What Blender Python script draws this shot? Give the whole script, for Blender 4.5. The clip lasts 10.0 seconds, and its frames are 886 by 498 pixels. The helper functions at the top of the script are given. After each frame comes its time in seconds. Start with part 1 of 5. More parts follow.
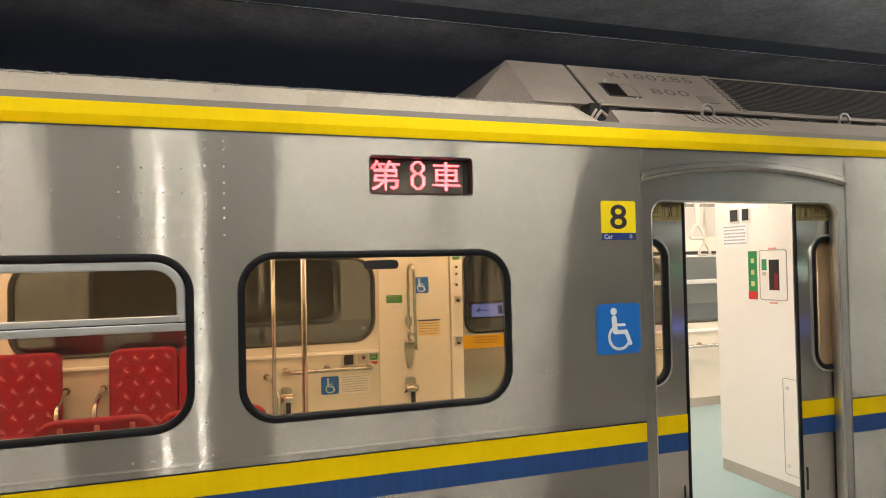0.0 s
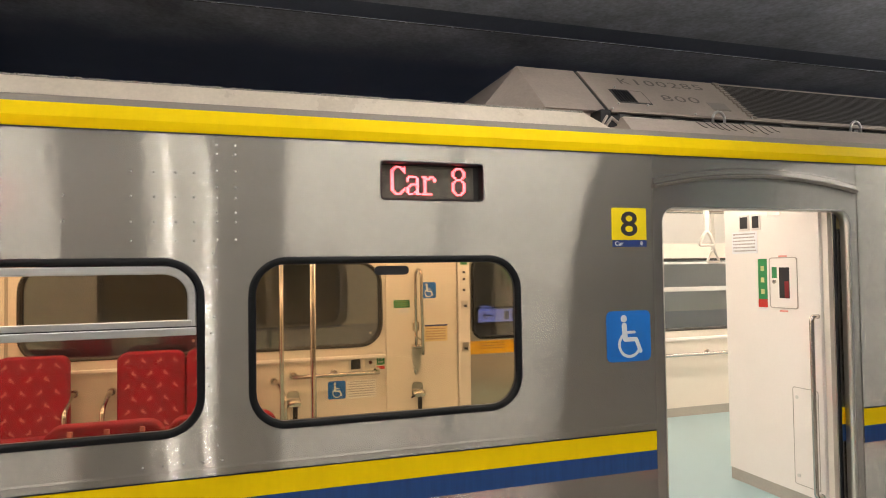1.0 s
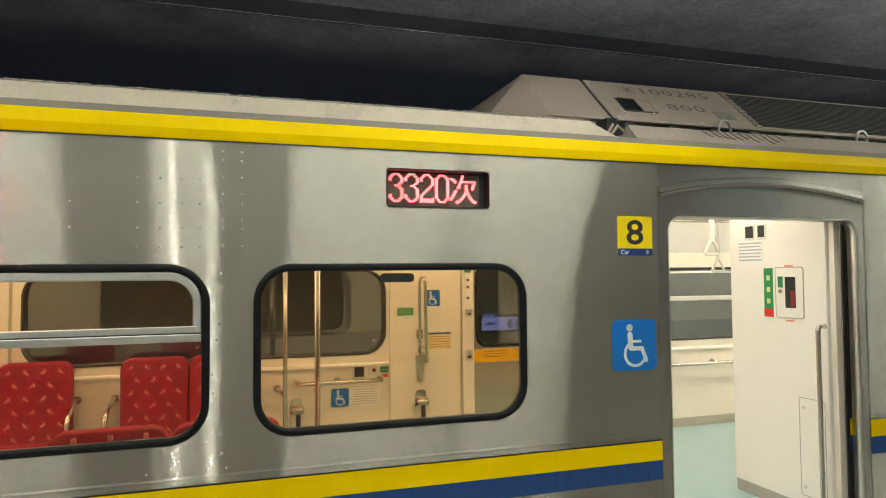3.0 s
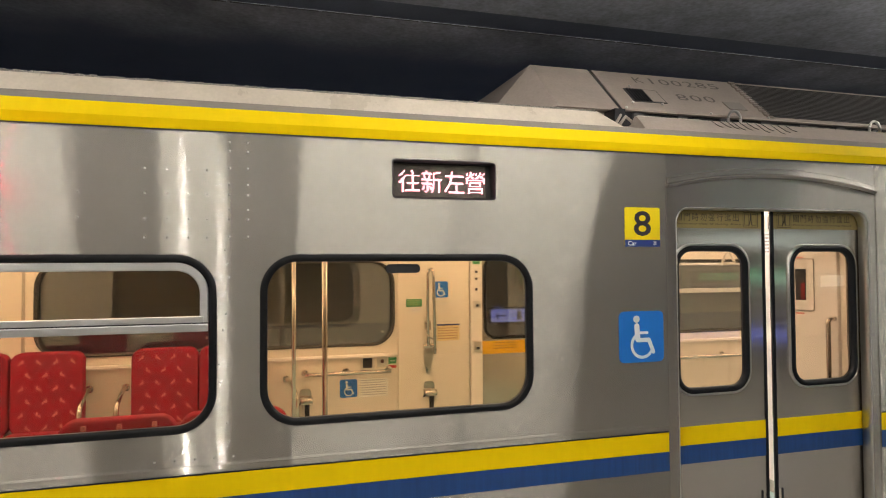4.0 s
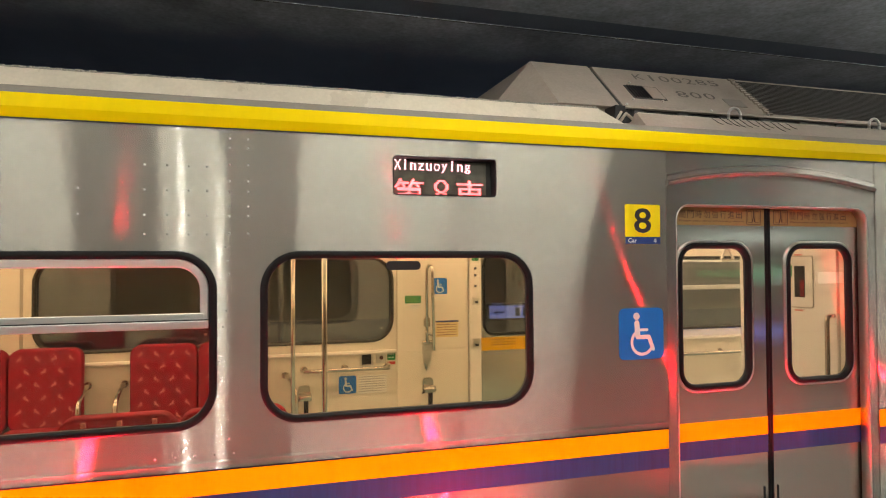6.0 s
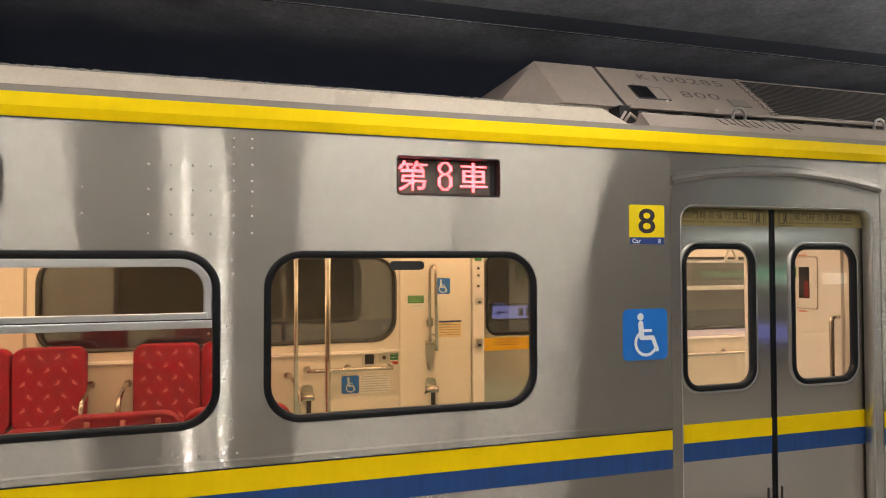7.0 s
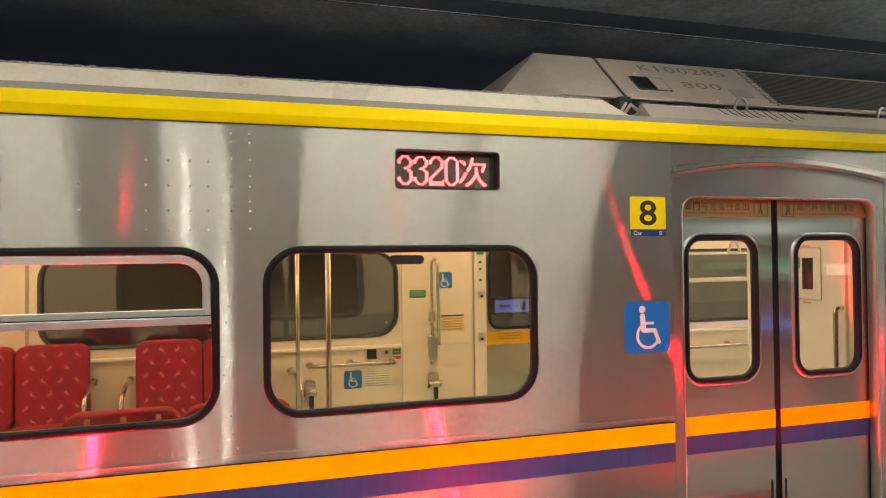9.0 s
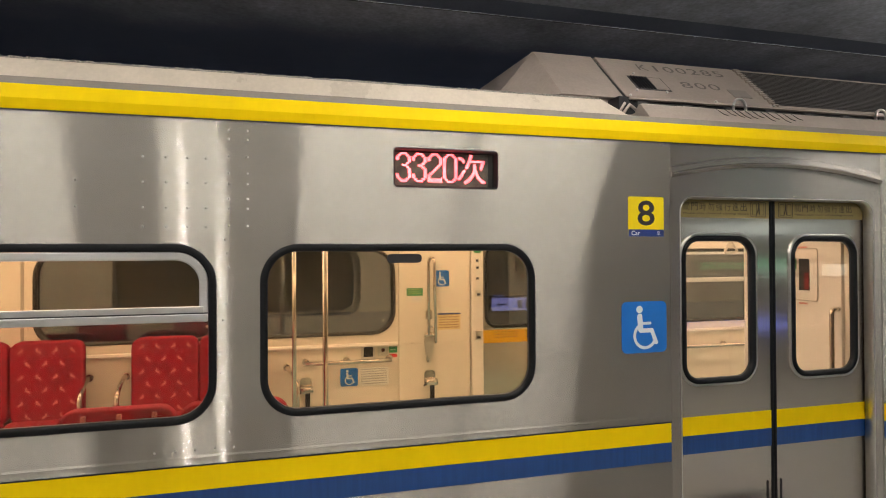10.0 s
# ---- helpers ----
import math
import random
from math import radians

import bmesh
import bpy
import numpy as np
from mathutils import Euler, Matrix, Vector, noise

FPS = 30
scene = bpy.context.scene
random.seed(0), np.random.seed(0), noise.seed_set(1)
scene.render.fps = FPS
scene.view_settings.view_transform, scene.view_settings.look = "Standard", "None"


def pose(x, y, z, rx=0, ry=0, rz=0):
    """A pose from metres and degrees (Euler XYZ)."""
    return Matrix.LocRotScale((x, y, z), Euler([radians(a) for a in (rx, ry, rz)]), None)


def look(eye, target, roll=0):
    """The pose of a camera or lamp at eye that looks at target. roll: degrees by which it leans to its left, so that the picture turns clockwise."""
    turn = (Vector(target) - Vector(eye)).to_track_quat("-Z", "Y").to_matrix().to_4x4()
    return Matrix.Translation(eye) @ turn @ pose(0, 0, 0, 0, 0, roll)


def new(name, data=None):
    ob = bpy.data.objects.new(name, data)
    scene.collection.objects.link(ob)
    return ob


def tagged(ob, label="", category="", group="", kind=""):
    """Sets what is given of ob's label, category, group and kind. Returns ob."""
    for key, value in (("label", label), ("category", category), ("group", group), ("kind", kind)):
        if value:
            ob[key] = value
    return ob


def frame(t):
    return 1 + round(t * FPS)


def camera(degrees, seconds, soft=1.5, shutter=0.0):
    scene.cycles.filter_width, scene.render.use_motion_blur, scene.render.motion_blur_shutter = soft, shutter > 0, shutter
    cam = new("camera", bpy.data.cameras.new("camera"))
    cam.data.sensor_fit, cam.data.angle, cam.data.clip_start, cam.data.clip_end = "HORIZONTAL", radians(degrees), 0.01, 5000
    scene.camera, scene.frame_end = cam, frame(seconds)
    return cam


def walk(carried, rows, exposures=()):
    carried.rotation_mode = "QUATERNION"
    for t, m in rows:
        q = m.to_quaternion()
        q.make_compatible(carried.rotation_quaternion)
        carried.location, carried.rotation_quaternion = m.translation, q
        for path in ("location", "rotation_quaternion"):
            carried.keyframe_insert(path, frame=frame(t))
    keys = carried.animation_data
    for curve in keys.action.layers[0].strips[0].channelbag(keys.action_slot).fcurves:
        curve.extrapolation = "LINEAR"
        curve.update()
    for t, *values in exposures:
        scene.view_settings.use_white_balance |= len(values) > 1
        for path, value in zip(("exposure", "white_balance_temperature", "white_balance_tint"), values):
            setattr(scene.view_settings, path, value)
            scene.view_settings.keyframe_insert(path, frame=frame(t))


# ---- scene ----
cam = camera(67.6, 10.0, soft=1.0)
PATH = [
    (0, (0.071, -3.09, 1.636), (0.703, -1.193, 1.678), -1.2),
    (0.5, (0.057, -3.085, 1.642), (0.676, -1.184, 1.693), -0.7),
    (1, (0.045, -3.077, 1.645), (0.664, -1.176, 1.7), -0.8),
    (1.5, (0.035, -3.073, 1.647), (0.652, -1.172, 1.72), -0.4),
    (2, (0.025, -3.075, 1.651), (0.644, -1.176, 1.739), -0.5),
    (3.3, (0.038, -3.065, 1.643), (0.64, -1.159, 1.711), -0.5),
    (3.4, (0.04, -3.068, 1.643), (0.623, -1.156, 1.7), -0.4),
    (3.5, (0.044, -3.069, 1.643), (0.629, -1.158, 1.696), -0.3),
    (4, (0.058, -3.074, 1.637), (0.637, -1.161, 1.693), -0.4),
    (4.5, (0.057, -3.069, 1.626), (0.629, -1.153, 1.682), -0.1),
    (5, (0.057, -3.07, 1.628), (0.636, -1.156, 1.687), -0.2),
    (5.5, (0.051, -3.068, 1.638), (0.64, -1.157, 1.684), -0.4),
    (7, (0.04, -3.059, 1.642), (0.62, -1.145, 1.686), -0.2),
    (7.5, (0.044, -3.054, 1.64), (0.621, -1.139, 1.681), -0.4),
    (8, (0.054, -3.056, 1.637), (0.624, -1.139, 1.67), -0.6),
    (8.5, (0.062, -3.054, 1.637), (0.623, -1.134, 1.659), -0.7),
    (9, (0.064, -3.048, 1.64), (0.633, -1.131, 1.667), -0.7),
    (9.5, (0.058, -3.05, 1.645), (0.631, -1.134, 1.67), -0.4),
    (10, (0.059, -3.041, 1.647), (0.638, -1.127, 1.666), -0.3),
]
EXPOSURES = [(0, 0.5, 6500, 12), (1.0, 0.45, 6500, 15), (1.2, 0.38, 6500, 13), (1.6, 0.31, 6500, 4), (2.5, 0.32, 6500, 0), (3.3, 0.45, 6500, 1), (3.5, 0.48, 6500, -1), (3.9, 0.5, 6500, 12), (4.5, 0.52, 6500, 16),
             (5.05, 0.5, 6500, 16), (5.4, 0.41, 6500, 6), (6.33, 0.41, 6500, 5), (6.7, 0.5, 6500, 9), (7.0, 0.52, 6500, 16), (7.85, 0.5, 6500, 16), (8.1, 0.41, 6500, 9), (8.6, 0.40, 6500, 5), (9.35, 0.40, 6500, 3), (9.5, 0.5, 6500, 2), (9.8, 0.52, 6500, 15), (10.0, 0.52, 6500, 15)]
walk(cam, [(t, look(e, g, r)) for t, e, g, r in PATH], EXPOSURES)

# ---- world: an underground station, no sky ----
world = bpy.data.worlds.new("world")
scene.world = world
world.use_nodes = True
world.node_tree.nodes["Background"].inputs[0].default_value = (0.5, 0.6, 1.0, 1)
world.node_tree.nodes["Background"].inputs[1].default_value = 0.004

PLATFORM_LIGHT = 9.5      # glow of the platform's fluorescent diffusers
EDGE_FILL_LIGHT = 11.2           # glow of the long fill strips added along the platform edge
CABIN_LIGHT = 9.6          # glow of the carriage's ceiling strips
RED_LIGHT = 23000.0          # glow of the platform edge's warning lamps


# ---- materials ----
def mat(name, color, rough=0.5, metal=0.0, grain=0.0, grain_scale=(60, 60, 60), stain=0.0, stain_scale=2.5, bump=0.0,
        spec=0.5, coat=0.0):
    """A surface with variation at two scales: fine grain and broad stains."""
    m = bpy.data.materials.new(name)
    m.use_nodes = True
    nt = m.node_tree
    b = nt.nodes["Principled BSDF"]
    b.inputs["Base Color"].default_value = (*color, 1)
    b.inputs["Roughness"].default_value = rough
    b.inputs["Metallic"].default_value = metal
    b.inputs["Specular IOR Level"].default_value = spec
    b.inputs["Coat Weight"].default_value = coat
    if not (grain or stain or bump):
        return m
    tc = nt.nodes.new("ShaderNodeTexCoord")
    mp = nt.nodes.new("ShaderNodeMapping")
    mp.inputs["Scale"].default_value = grain_scale
    nt.links.new(tc.outputs["Object"], mp.inputs[0])
    n1 = nt.nodes.new("ShaderNodeTexNoise")
    n1.inputs["Scale"].default_value, n1.inputs["Detail"].default_value = 1.0, 4.0
    nt.links.new(mp.outputs[0], n1.inputs["Vector"])
    n2 = nt.nodes.new("ShaderNodeTexNoise")
    n2.inputs["Scale"].default_value, n2.inputs["Detail"].default_value = stain_scale, 6.0
    n2.inputs["Roughness"].default_value = 0.65
    nt.links.new(tc.outputs["Object"], n2.inputs["Vector"])

    def shift(src, amount):
        r = nt.nodes.new("ShaderNodeMapRange")
        r.inputs["From Min"].default_value, r.inputs["From Max"].default_value = 0.25, 0.75
        r.inputs["To Min"].default_value, r.inputs["To Max"].default_value = 1 - amount, 1 + amount
        nt.links.new(src, r.inputs["Value"])
        return r.outputs[0]
    mul = nt.nodes.new("ShaderNodeMath")
    mul.operation = "MULTIPLY"
    nt.links.new(shift(n1.outputs["Fac"], grain), mul.inputs[0])
    nt.links.new(shift(n2.outputs["Fac"], stain), mul.inputs[1])
    mix = nt.nodes.new("ShaderNodeVectorMath")
    mix.operation = "SCALE"
    mix.inputs[0].default_value = color
    nt.links.new(mul.outputs[0], mix.inputs["Scale"])
    nt.links.new(mix.outputs[0], b.inputs["Base Color"])
    rr = nt.nodes.new("ShaderNodeMath")
    rr.operation = "MULTIPLY"
    rr.inputs[1].default_value = rough
    nt.links.new(shift(n2.outputs["Fac"], min(0.3, stain + 0.08)), rr.inputs[0])
    nt.links.new(rr.outputs[0], b.inputs["Roughness"])
    if bump:
        bp = nt.nodes.new("ShaderNodeBump")
        bp.inputs["Strength"].default_value, bp.inputs["Distance"].default_value = bump, 0.004
        nt.links.new(n1.outputs["Fac"], bp.inputs["Height"])
        nt.links.new(bp.outputs[0], b.inputs["Normal"])
    return m


def steel(name, color, rough, aniso, wave=0.0, grain=0.05, wash=0.2, buckle=0.0, relief=0.06, upright=False, patches=1.0):
    """Stainless steel brushed along the train (or upright): highlights smear across the brushing; wave: unevenness of the sheet."""
    m = bpy.data.materials.new(name)
    m.use_nodes = True
    nt = m.node_tree
    nt.nodes.clear()
    out = nt.nodes.new("ShaderNodeOutputMaterial")
    gl = nt.nodes.new("ShaderNodeBsdfAnisotropic")
    gl.inputs["Anisotropy"].default_value = aniso
    along = nt.nodes.new("ShaderNodeCombineXYZ")
    along.inputs[2 if upright else 0].default_value = 1.0
    nt.links.new(along.outputs[0], gl.inputs["Tangent"])
    soft_gl = nt.nodes.new("ShaderNodeBsdfAnisotropic")
    soft_gl.inputs["Roughness"].default_value = 0.5
    both = nt.nodes.new("ShaderNodeMixShader")
    both.inputs[0].default_value = wash
    nt.links.new(gl.outputs[0], both.inputs[1])
    nt.links.new(soft_gl.outputs[0], both.inputs[2])
    nt.links.new(both.outputs[0], out.inputs[0])
    tc = nt.nodes.new("ShaderNodeTexCoord")

    def noise_tex(scale, size, detail):
        mp = nt.nodes.new("ShaderNodeMapping")
        mp.inputs["Scale"].default_value = scale
        nt.links.new(tc.outputs["Object"], mp.inputs[0])
        n = nt.nodes.new("ShaderNodeTexNoise")
        n.inputs["Scale"].default_value, n.inputs["Detail"].default_value = size, detail
        nt.links.new(mp.outputs[0], n.inputs["Vector"])
        return n.outputs["Fac"]

    def spread(src, lo, hi):
        r = nt.nodes.new("ShaderNodeMapRange")
        r.inputs["From Min"].default_value, r.inputs["From Max"].default_value = 0.3, 0.7
        r.inputs["To Min"].default_value, r.inputs["To Max"].default_value = lo, hi
        nt.links.new(src, r.inputs["Value"])
        return r.outputs[0]
    fine = noise_tex((110, 60, 210), 1.0, 4.0)
    broad = noise_tex((1.2, 1.0, 2.2), 1.4, 5.0)
    mul = nt.nodes.new("ShaderNodeMath")
    mul.operation = "MULTIPLY"
    nt.links.new(spread(fine, 1 - grain, 1 + grain), mul.inputs[0])
    nt.links.new(spread(broad, 1 - 0.09 * patches, 1 + 0.07 * patches), mul.inputs[1])
    sc = nt.nodes.new("ShaderNodeVectorMath")
    sc.operation = "SCALE"
    sc.inputs[0].default_value = color
    nt.links.new(mul.outputs[0], sc.inputs["Scale"])
    nt.links.new(sc.outputs[0], gl.inputs["Color"])
    nt.links.new(sc.outputs[0], soft_gl.inputs["Color"])
    nt.links.new(spread(broad, rough * (1 - 0.04 * patches), rough * (1 + 0.05 * patches)), gl.inputs["Roughness"])
    if wave:
        bp = nt.nodes.new("ShaderNodeBump")
        bp.inputs["Strength"].default_value, bp.inputs["Distance"].default_value = wave, 0.05
        nt.links.new(noise_tex((2.1, 1, 1.0), 1.0, 0.4), bp.inputs["Height"])
        fb = nt.nodes.new("ShaderNodeBump")
        fb.inputs["Strength"].default_value, fb.inputs["Distance"].default_value = relief, 0.0008
        nt.links.new(noise_tex((9, 30, 260), 1.0, 3.0), fb.inputs["Height"])
        last = bp.outputs[0]
        if buckle:
            # the sheet is buckled beside the welded seam at x = -0.03
            sx = nt.nodes.new("ShaderNodeSeparateXYZ")
            nt.links.new(tc.outputs["Object"], sx.inputs[0])
            off = nt.nodes.new("ShaderNodeMath")
            off.inputs[1].default_value = 0.04
            nt.links.new(sx.outputs[0], off.inputs[0])
            # twist of the sheet down its height, strongest under the roof rail
            def math_node(op, p, q, r=0.0):
                m3 = nt.nodes.new("ShaderNodeMath")
                m3.operation = op
                for k, v in enumerate((p, q, r)):
                    if isinstance(v, float):
                        m3.inputs[k].default_value = v
                    else:
                        nt.links.new(v, m3.inputs[k])
                return m3.outputs[0]
            rail = nt.nodes.new("ShaderNodeMapRange")
            rail.interpolation_type = "SMOOTHSTEP"
            rail.inputs["From Min"].default_value, rail.inputs["From Max"].default_value = 2.05, 2.27
            rail.inputs["To Min"].default_value, rail.inputs["To Max"].default_value = 0.0, -0.018
            nt.links.new(sx.outputs[2], rail.inputs["Value"])
            twist = math_node("MULTIPLY_ADD", noise_tex((0.001, 0.001, 7.0), 1.0, 1.0), 0.024, -0.012)
            twist = math_node("ADD", twist, rail.outputs[0])
            ramp = math_node("MULTIPLY", math_node("TANH", math_node("DIVIDE", off.outputs[0], 0.13), 0.0), 0.13)
            height = math_node("MULTIPLY", twist, ramp)
            bb = nt.nodes.new("ShaderNodeBump")
            bb.inputs["Strength"].default_value, bb.inputs["Distance"].default_value = 1.0, buckle
            nt.links.new(height, bb.inputs["Height"])
            nt.links.new(last, bb.inputs["Normal"])
            last = bb.outputs[0]
        nt.links.new(last, fb.inputs["Normal"])
        nt.links.new(fb.outputs[0], gl.inputs["Normal"])
    return m


def glow(name, color, strength):
    m = bpy.data.materials.new(name)
    m.use_nodes = True
    b = m.node_tree.nodes["Principled BSDF"]
    b.inputs["Base Color"].default_value = (*[0.8 * c for c in color], 1)
    b.inputs["Emission Color"].default_value = (*color, 1)
    b.inputs["Emission Strength"].default_value = strength
    return m


def glass(name, tint, sheen=0.04, rough=0.0, coat=(1.0, 1.0, 1.0)):
    """Thin tinted pane: clear with a mirror sheen."""
    m = bpy.data.materials.new(name)
    m.use_nodes = True
    nt = m.node_tree
    nt.nodes.clear()
    out = nt.nodes.new("ShaderNodeOutputMaterial")
    mix = nt.nodes.new("ShaderNodeMixShader")
    tr = nt.nodes.new("ShaderNodeBsdfTransparent")
    tr.inputs[0].default_value = (*tint, 1)
    gl = nt.nodes.new("ShaderNodeBsdfGlossy")
    gl.inputs["Roughness"].default_value = rough
    gl.inputs["Color"].default_value = (*coat, 1)
    lw = nt.nodes.new("ShaderNodeLayerWeight")
    lw.inputs[0].default_value = 0.5
    pw = nt.nodes.new("ShaderNodeMath")
    pw.operation = "POWER"
    pw.inputs[1].default_value = 5.0
    nt.links.new(lw.outputs["Facing"], pw.inputs[0])
    fr = nt.nodes.new("ShaderNodeMath")
    fr.operation = "MULTIPLY_ADD"
    fr.inputs[1].default_value, fr.inputs[2].default_value = 1 - sheen, sheen
    nt.links.new(pw.outputs[0], fr.inputs[0])
    nt.links.new(fr.outputs[0], mix.inputs[0])
    nt.links.new(tr.outputs[0], mix.inputs[1])
    nt.links.new(gl.outputs[0], mix.inputs[2])
    nt.links.new(mix.outputs[0], out.inputs[0])
    return m


STEEL = steel("brushed_steel", (0.66, 0.635, 0.58), 0.215, 0.94, wave=0.022, grain=0.09, wash=0.25, buckle=1.0)
STEEL_DOOR = steel("door_steel", (0.72, 0.685, 0.64), 0.21, 0.62, wave=0.010, grain=0.004, wash=0.14, relief=0.0, upright=True, patches=0.15)
STEEL_PORTAL = steel("portal_steel", (0.56, 0.535, 0.50), 0.27, 0.72, wave=0.008, grain=0.004, wash=0.14, relief=0.0, patches=0.15)
STEEL_TRIM = mat("trim_steel", (0.66, 0.65, 0.62), 0.3, 1.0, grain=0.05, stain=0.05)
CHROME = mat("chrome", (0.66, 0.62, 0.57), 0.22, 1.0, grain=0.03, stain=0.04)
ALU = mat("aluminium", (0.70, 0.71, 0.71), 0.42, 1.0, grain=0.04, grain_scale=(4, 60, 200), stain=0.05)
YELLOW = mat("yellow_paint", (0.92, 0.65, 0.002), 0.42, grain=0.02, grain_scale=(30, 1, 3), stain=0.05, stain_scale=4, spec=0.1)
BLUE = mat("blue_paint", (0.013, 0.066, 0.245), 0.36, grain=0.16, grain_scale=(45, 1, 2.5), stain=0.08, stain_scale=4)
CREAM = mat("roof_cream", (0.60, 0.53, 0.44), 0.30, grain=0.05, stain=0.13, stain_scale=3, bump=0.1)
GREY_BAND = mat("grey_band", (0.26, 0.225, 0.20), 0.55, grain=0.05, stain=0.1)
DIRT = mat("gutter_dirt", (0.30, 0.28, 0.25), 0.9, grain=0.5, grain_scale=(150, 150, 150), stain=0.3, bump=0.6)
PALE_DUST = mat("pale_dust", (0.55, 0.51, 0.45), 0.9, grain=0.3, grain_scale=(120, 120, 120), stain=0.3, stain_scale=8, bump=0.4)
RUBBER = mat("black_rubber", (0.009, 0.010, 0.012), 0.36, grain=0.1, stain=0.15, spec=0.22)
FAR_SEAL = mat("grey_seal", (0.045, 0.040, 0.034), 0.4, grain=0.1, stain=0.15)
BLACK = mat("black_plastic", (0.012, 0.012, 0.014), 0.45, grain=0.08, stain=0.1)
WALL_IN = mat("cabin_panel", (0.80, 0.74, 0.65), 0.42, grain=0.01, stain=0.03, stain_scale=1.5)
WALL_WHITE = mat("cabin_white", (0.82, 0.78, 0.74), 0.4, grain=0.01, stain=0.025)
FLOOR_IN = mat("cabin_floor", (0.33, 0.47, 0.50), 0.35, grain=0.10, grain_scale=(220, 220, 220), stain=0.06)
SKIRT = mat("cabin_skirting", (0.42, 0.39, 0.34), 0.5, grain=0.05, stain=0.08)
SEAT = mat("seat_cloth", (0.33, 0.010, 0.034), 0.9, grain=0.3, grain_scale=(260, 260, 260), stain=0.32, stain_scale=11, bump=0.5)
SEAT_MARK = mat("seat_mark", (0.60, 0.22, 0.20), 0.9, grain=0.25, grain_scale=(500, 500, 500), stain=0.2, stain_scale=12)
SIGN_BLUE = mat("sign_blue", (0.012, 0.17, 0.60), 0.35, grain=0.02, stain=0.04)
SIGN_NAVY = mat("sign_navy", (0.02, 0.045, 0.20), 0.35, grain=0.03, stain=0.05)
SIGN_WHITE = mat("sign_white", (0.78, 0.80, 0.83), 0.4, grain=0.02, stain=0.04)
SIGN_YELLOW = mat("sign_yellow", (0.88, 0.68, 0.004), 0.35, grain=0.02, stain=0.04)
PAPER = mat("white_paper", (0.88, 0.88, 0.86), 0.5, grain=0.01, stain=0.03)
SIGN_DARK = mat("sign_dark", (0.028, 0.024, 0.035), 0.4, grain=0.05, stain=0.08)
SIGN_GREEN = mat("sign_green", (0.02, 0.24, 0.07), 0.4, grain=0.03, stain=0.05)
BOTTLE = mat("bottle_red", (0.22, 0.015, 0.02), 0.3, grain=0.03, stain=0.05)
PALE_GREEN = mat("pale_green", (0.60, 0.62, 0.28), 0.4, grain=0.03, stain=0.05)
SIGN_RED = mat("sign_red", (0.62, 0.03, 0.02), 0.4, grain=0.03, stain=0.05)
TAG_PINK = mat("tag_pink", (0.75, 0.30, 0.26), 0.45, grain=0.03, stain=0.05)
BAND_FILM = mat("door_film", (0.30, 0.24, 0.10), 0.42, grain=0.05, stain=0.10, stain_scale=6, spec=0.3)
FILM_TEXT = mat("film_text", (0.05, 0.038, 0.025), 0.5, grain=0.1, stain=0.1)
AC_PAINT = mat("roof_unit_paint", (0.42, 0.355, 0.305), 0.55, grain=0.06, stain=0.16, stain_scale=3, bump=0.1)
AC_MARK = mat("roof_unit_mark", (0.17, 0.15, 0.135), 0.6, grain=0.08, stain=0.1)
AC_MESH = mat("roof_unit_mesh", (0.075, 0.072, 0.075), 0.6, grain=0.2, stain=0.15)
CONCRETE = mat("dark_concrete", (0.42, 0.45, 0.51), 0.9, grain=0.22, grain_scale=(26, 26, 26), stain=0.35, stain_scale=2.2, bump=0.6)
SOOT = mat("sooty_concrete", (0.20, 0.225, 0.28), 0.95, grain=0.2, grain_scale=(25, 25, 25), stain=0.4, stain_scale=0.9, bump=0.4)
TUNNEL = mat("tunnel_black", (0.24, 0.28, 0.39), 0.95, grain=0.2, grain_scale=(25, 25, 25), stain=0.4, stain_scale=0.9, bump=0.4)
PLAT_WALL = mat("platform_wall", (0.62, 0.60, 0.56), 0.5, grain=0.05, stain=0.08)
PLAT_FLOOR = mat("platform_floor", (0.37, 0.35, 0.32), 0.35, grain=0.12, grain_scale=(160, 160, 160), stain=0.1)
PLAT_CEIL = mat("platform_ceiling", (0.55, 0.55, 0.53), 0.7, grain=0.04, stain=0.08)
DARK_IN = mat("display_back", (0.020, 0.020, 0.019), 0.55, grain=0.15, stain=0.1)
LED_OFF = mat("led_unlit", (0.21, 0.20, 0.155), 0.5, grain=0.2, stain=0.15)
GLASS_NEAR = glass("tinted_glass", (0.85, 0.74, 0.58))
GLASS_DOOR = glass("door_glass", (0.86, 0.77, 0.66))
GLASS_FAR = glass("dark_glass", (0.78, 0.80, 0.80), 0.17, 0.03, (0.76, 0.88, 1.0))
LED_RED = glow("led_red", (1.0, 0.085, 0.095), 7.5)
LED_WHITE = glow("led_pink", (1.0, 0.42, 0.47), 4.0)
TUBE = glow("platform_tube", (1.0, 0.955, 0.845), PLATFORM_LIGHT)
EDGE = glow("edge_fill_tube", (1.0, 0.955, 0.845), EDGE_FILL_LIGHT)
BULB = glow("bulb", (1.0, 0.96, 0.86), 150.0)
CABIN = glow("cabin_tube", (1.0, 0.85, 0.69), CABIN_LIGHT)
WARN = glow("warning_red", (1.0, 0.001, 0.013), RED_LIGHT)
SIDE_RED = glow("indicator_red", (1.0, 0.03, 0.09), 110.0)
WARN_OFF = mat("lamp_dark", (0.05, 0.01, 0.01), 0.3)
SIGN_LIT = glow("lit_sign_blue", (0.20, 0.27, 1.0), 1.1)
SIGN_LIT_GREEN = glow("lit_sign_green", (0.10, 1.0, 0.45), 0.4)
